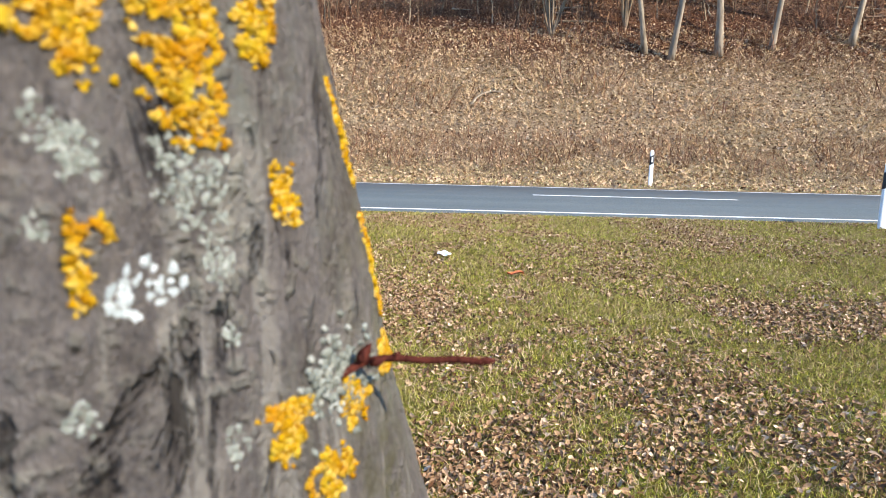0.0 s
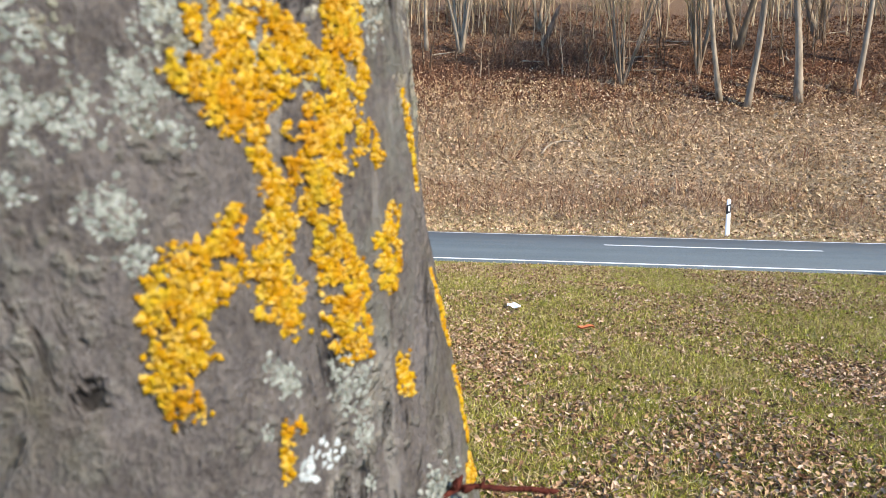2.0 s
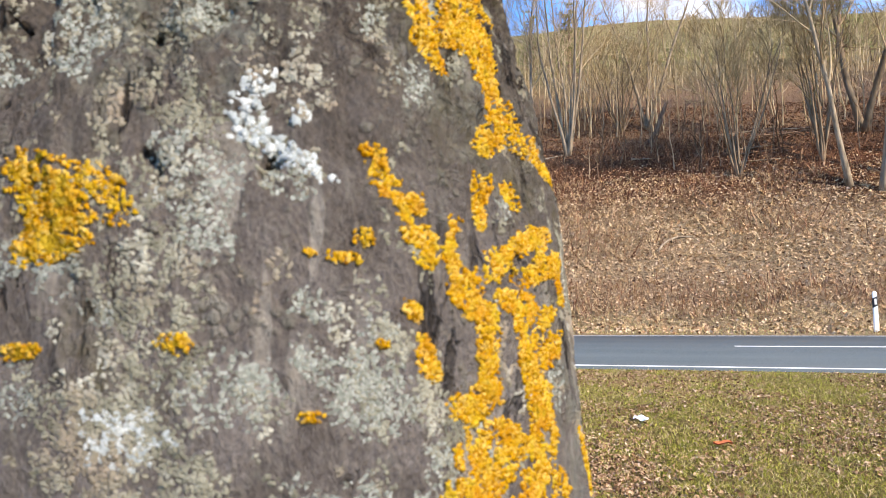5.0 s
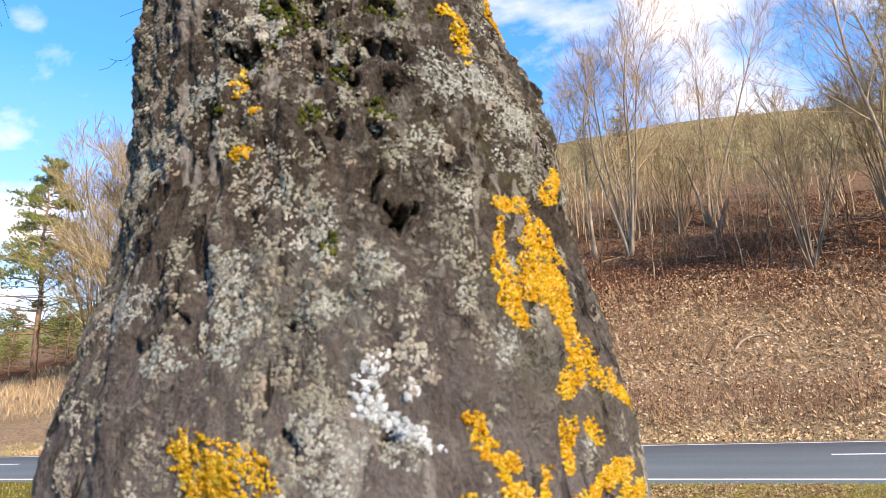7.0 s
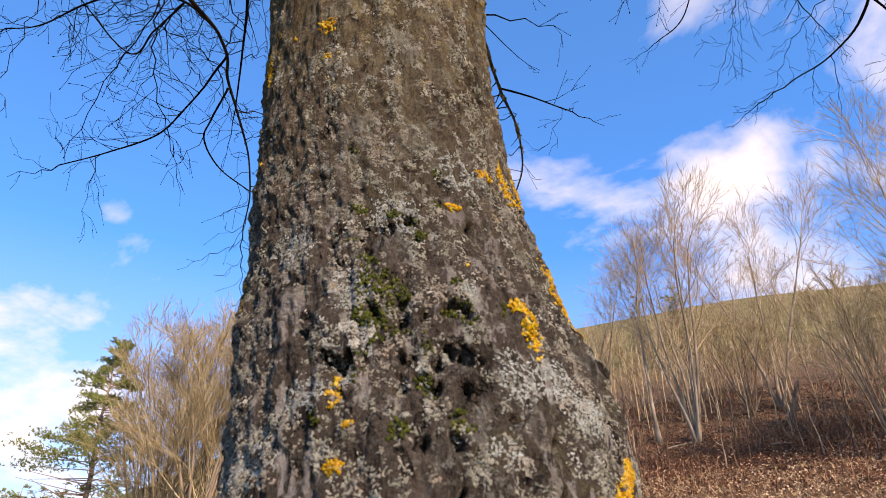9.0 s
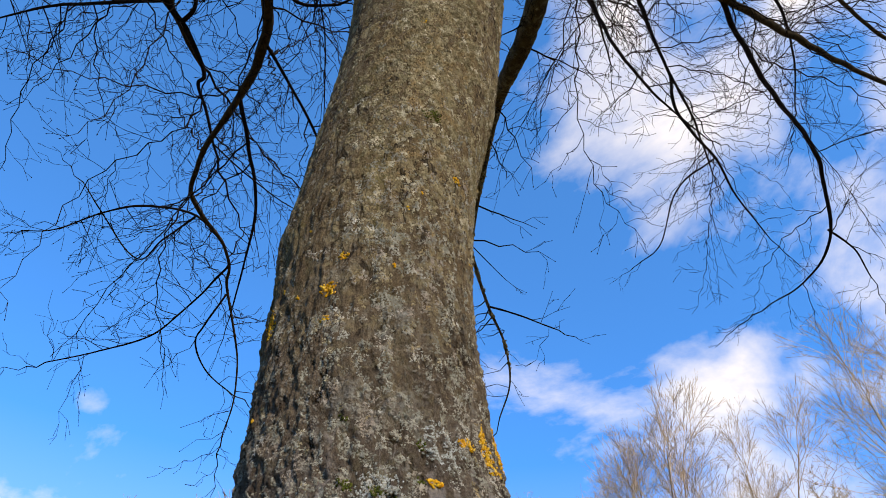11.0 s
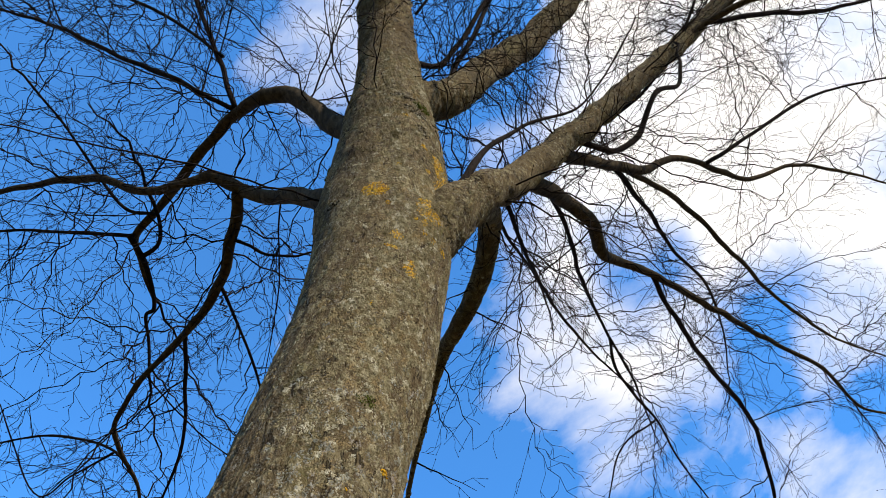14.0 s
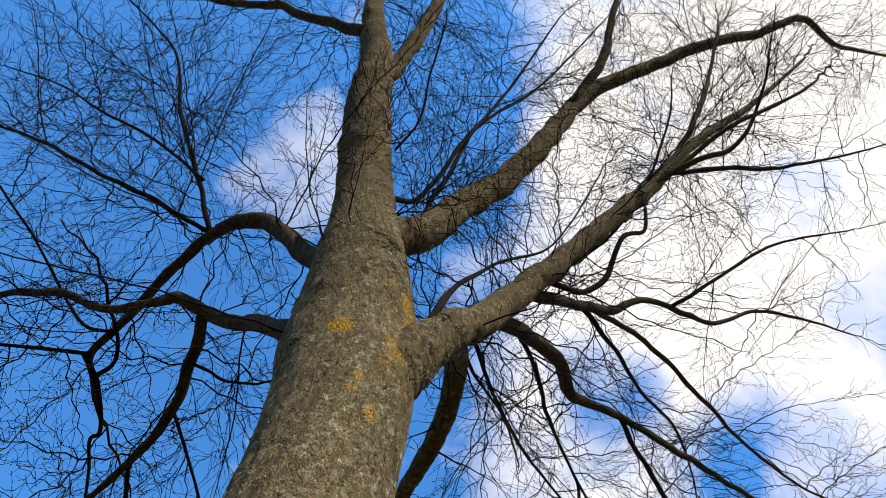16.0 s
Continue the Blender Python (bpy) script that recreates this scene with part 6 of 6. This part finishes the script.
# ---- leaves, grass and stems on the ground ----
nrng = np.random.default_rng(9)


def scatter(name, mat, label, places, shape, size, category):
    """Many small bent pieces as one mesh: places (n, 3), shape (k, 3) with its faces, sizes drawn between two limits."""
    verts, faces = shape
    verts = np.array(verts, float)
    n, k = len(places), len(verts)
    low, high = (0.55, 1.35) if verts[0][1] < 0 else (0.85, 1.15)
    yaw = nrng.uniform(0, 2 * math.pi, n)
    tilt = nrng.normal(0, size[2], n)
    roll = nrng.normal(0, size[2], n)
    sc = nrng.uniform(size[0], size[1], n)
    cy, sy, ct, st, cr, sr = np.cos(yaw), np.sin(yaw), np.cos(tilt), np.sin(tilt), np.cos(roll), np.sin(roll)
    x, y, z = (verts[None, :, i] * sc[:, None] * nrng.uniform(low, high, (n, k)) for i in range(3))
    y, z = y * ct[:, None] - z * st[:, None], y * st[:, None] + z * ct[:, None]
    x, z = x * cr[:, None] + z * sr[:, None], -x * sr[:, None] + z * cr[:, None]
    x, y = x * cy[:, None] - y * sy[:, None], x * sy[:, None] + y * cy[:, None]
    pts = np.stack([x, y, z], 2) + places[:, None, :]
    s = Soup()
    s.v = pts.reshape(-1, 3).tolist()
    s.f = [tuple(i * k + j for j in f) for i in range(n) for f in faces]
    return lone(name, s, mat, label, category, kind="stuff", smooth=False)


LEAF = ([(0, -0.5, 0), (0.26, -0.15, 0.09), (0.22, 0.25, 0.1), (0, 0.5, 0.06), (-0.22, 0.25, 0.12), (-0.26, -0.15, 0.07), (0, 0.0, -0.04)],
        [(6, 0, 1), (6, 1, 2), (6, 2, 3), (6, 3, 4), (6, 4, 5), (6, 5, 0)])
FLAKE = ([(0, -0.5, 0), (0.3, 0.05, 0.12), (0, 0.5, 0.03), (-0.3, 0.0, 0.14)], [(0, 1, 2), (0, 2, 3)])
BLADE = ([(-0.045, 0, 0), (0.045, 0, 0), (0.0, 0.25, 1.0)], [(0, 1, 2)])
STALK = ([(-0.008, 0, 0), (0.008, 0, 0), (0.003, 0.12, 0.6), (0.0, 0.2, 1.0)], [(0, 1, 2), (0, 2, 3)])


TUFT = ([v for k in range(5) for v in ((0.05 * k - 0.12, 0.03 * (k % 2), 0), (0.05 * k - 0.08, 0.03 * (k % 2), 0.02), (0.16 * k - 0.32, 0.55 + 0.12 * (k % 3), 0.55 - 0.1 * (k % 2)))], [(3 * k, 3 * k + 1, 3 * k + 2) for k in range(5)])


def places(n, x0, x1, y0, y1, lift, keep=None, power=1.0, fan=None):
    y = y0 + (y1 - y0) * nrng.random(n) ** power
    x = nrng.uniform(x0, x1, n) if fan is None else y * np.tan(np.radians(nrng.uniform(fan[0], fan[1], n)))
    out = [(a, b, ground_z(a, b) + lift) for a, b in zip(x, y) if keep is None or keep(a, b)]
    return np.array(out)


def litter(a, b):
    """Where the fallen leaves gather."""
    return 1.5 * noise.noise((a * 0.8, b * 0.7, 2)) + 0.9 * noise.noise((a * 2.4, b * 2.1, 5)) + 0.6 * noise.noise((a * 7, b * 6, 9)) + 0.45 * smoothstep(3.6, 2.2, b)


def leafy(a, b):
    return litter(a, b) + 0.9 * nrng.random() > 0.50 + 0.002 * max(0.0, b - 4)


def mossy(a, b):
    return litter(a, b) - 1.4 * nrng.random() < 0.12


scatter("fallen_leaves", MAT_LEAF, "curled brown dead leaves on the lawn", places(36000, 0, 0, 1.3, 5.4, 0.014, leafy, 1.0, (-14, 42)), LEAF, (0.013, 0.045, 0.65), "leaves")
scatter("fallen_leaves", MAT_LEAF, "curled brown dead leaves strewn over the far lawn", places(60000, 0, 0, 4.2, 10.3, 0.012, leafy, 0.9, (-14, 42)), FLAKE, (0.018, 0.044, 0.6), "leaves")
scatter("lawn_grass", MAT_GRASS, "short mossy green grass of the lawn", places(170000, 0, 0, 1.3, 5.0, -0.003, mossy, 1.0, (-14, 42)), BLADE, (0.014, 0.042, 0.7), "grass")
scatter("lawn_grass", MAT_GRASS, "short mossy green grass of the far lawn", places(140000, 0, 0, 5.0, 10.35, -0.003, mossy, 1.0, (-14, 42)), BLADE, (0.02, 0.050, 0.7), "grass")
scatter("lawn_grass", MAT_STRAW, "withered blades among the grass of the lawn", places(100000, 0, 0, 1.3, 10.35, -0.002, None, 1.0, (-14, 42)), BLADE, (0.02, 0.055, 0.9), "grass")
scatter("lawn_grass", MAT_GRASS, "short grass beside the road", places(9000, -32, -6, 6.5, 10.35, 0.0), BLADE, (0.05, 0.11, 0.4), "grass")
scatter("verge_grass", MAT_VERGE, "short withered grass of the verge", places(26000, -30, 24, 17.82, 20.2, 0.0), BLADE, (0.05, 0.13, 0.5), "grass")
scatter("dry_grass", MAT_STRAW, "withered pale grass on the bank", places(34000, -26, 26, 19.0, 28.8, 0.0, lambda a, b: noise.noise((a * 0.35, b * 0.35, 4)) + 0.5 * nrng.random() > -0.05), TUFT, (0.14, 0.36, 0.45), "grass")
scatter("bank_leaves", MAT_SLOPELEAF, "brown dead leaves strewn over the bank", places(105000, -26, 28, 18.0, 30.5, 0.03, lambda a, b: b < 27.5 + 3 * nrng.random(), 0.9), FLAKE, (0.045, 0.135, 0.75), "leaves")
scatter("bank_leaves", MAT_BRAMBLE, "red-brown dead leaves below the trees of the bank", places(26000, -26, 28, 27.0, 32.5, 0.03, None, 0.9), FLAKE, (0.05, 0.15, 0.7), "leaves")
scatter("bramble_stems", MAT_BRAMBLE, "red-brown bramble and weed stems on the bank", places(26000, -24, 27, 22.5, 34, -0.02, lambda a, b: noise.noise((a * 0.22, b * 0.3, 8)) + 0.35 * nrng.random() > 0.2), STALK, (0.3, 1.0, 0.45), "stems")
scatter("weed_stems", MAT_BRAMBLE, "brown dry weed stems along the foot of the bank", places(12000, -24, 26, 19.6, 21.4, -0.02, lambda a, b: noise.noise((a * 0.3, b * 0.5, 12)) > -0.05), STALK, (0.25, 0.6, 0.3), "stems")
scatter("bramble_stems", MAT_STRAW, "dry tan undergrowth stems below the roadside trees", places(14000, -62, -20, 24.0, 40, -0.02), STALK, (0.3, 0.9, 0.4), "stems")
scatter("fallen_leaves", MAT_LEAF, "curled brown dead leaves round the tree", places(14000, -9, 9, -9, 1.4, 0.010, leafy), FLAKE, (0.02, 0.05, 0.7), "leaves")
scatter("lawn_grass", MAT_GRASS, "short mossy green grass round the tree", places(60000, -9, 9, -9, 1.4, -0.003, mossy), BLADE, (0.02, 0.055, 0.6), "grass")
scatter("fallen_leaves", MAT_LEAF, "curled brown dead leaves beside the lawn", places(9000, -14, 0, 1.4, 10.3, 0.010, lambda a, b: a / b < -0.25 and leafy(a, b)), FLAKE, (0.02, 0.05, 0.7), "leaves")
scatter("lawn_grass", MAT_GRASS, "short mossy green grass beside the lawn", places(40000, -14, 0, 1.4, 10.35, -0.003, lambda a, b: a / b < -0.25 and mossy(a, b)), BLADE, (0.02, 0.055, 0.6), "grass")
scatter("bank_leaves", MAT_BRAMBLE, "brown dead leaves higher on the bank", places(34000, -26, 28, 31.5, 42, 0.03, None, 1.0), FLAKE, (0.06, 0.17, 0.7), "leaves")
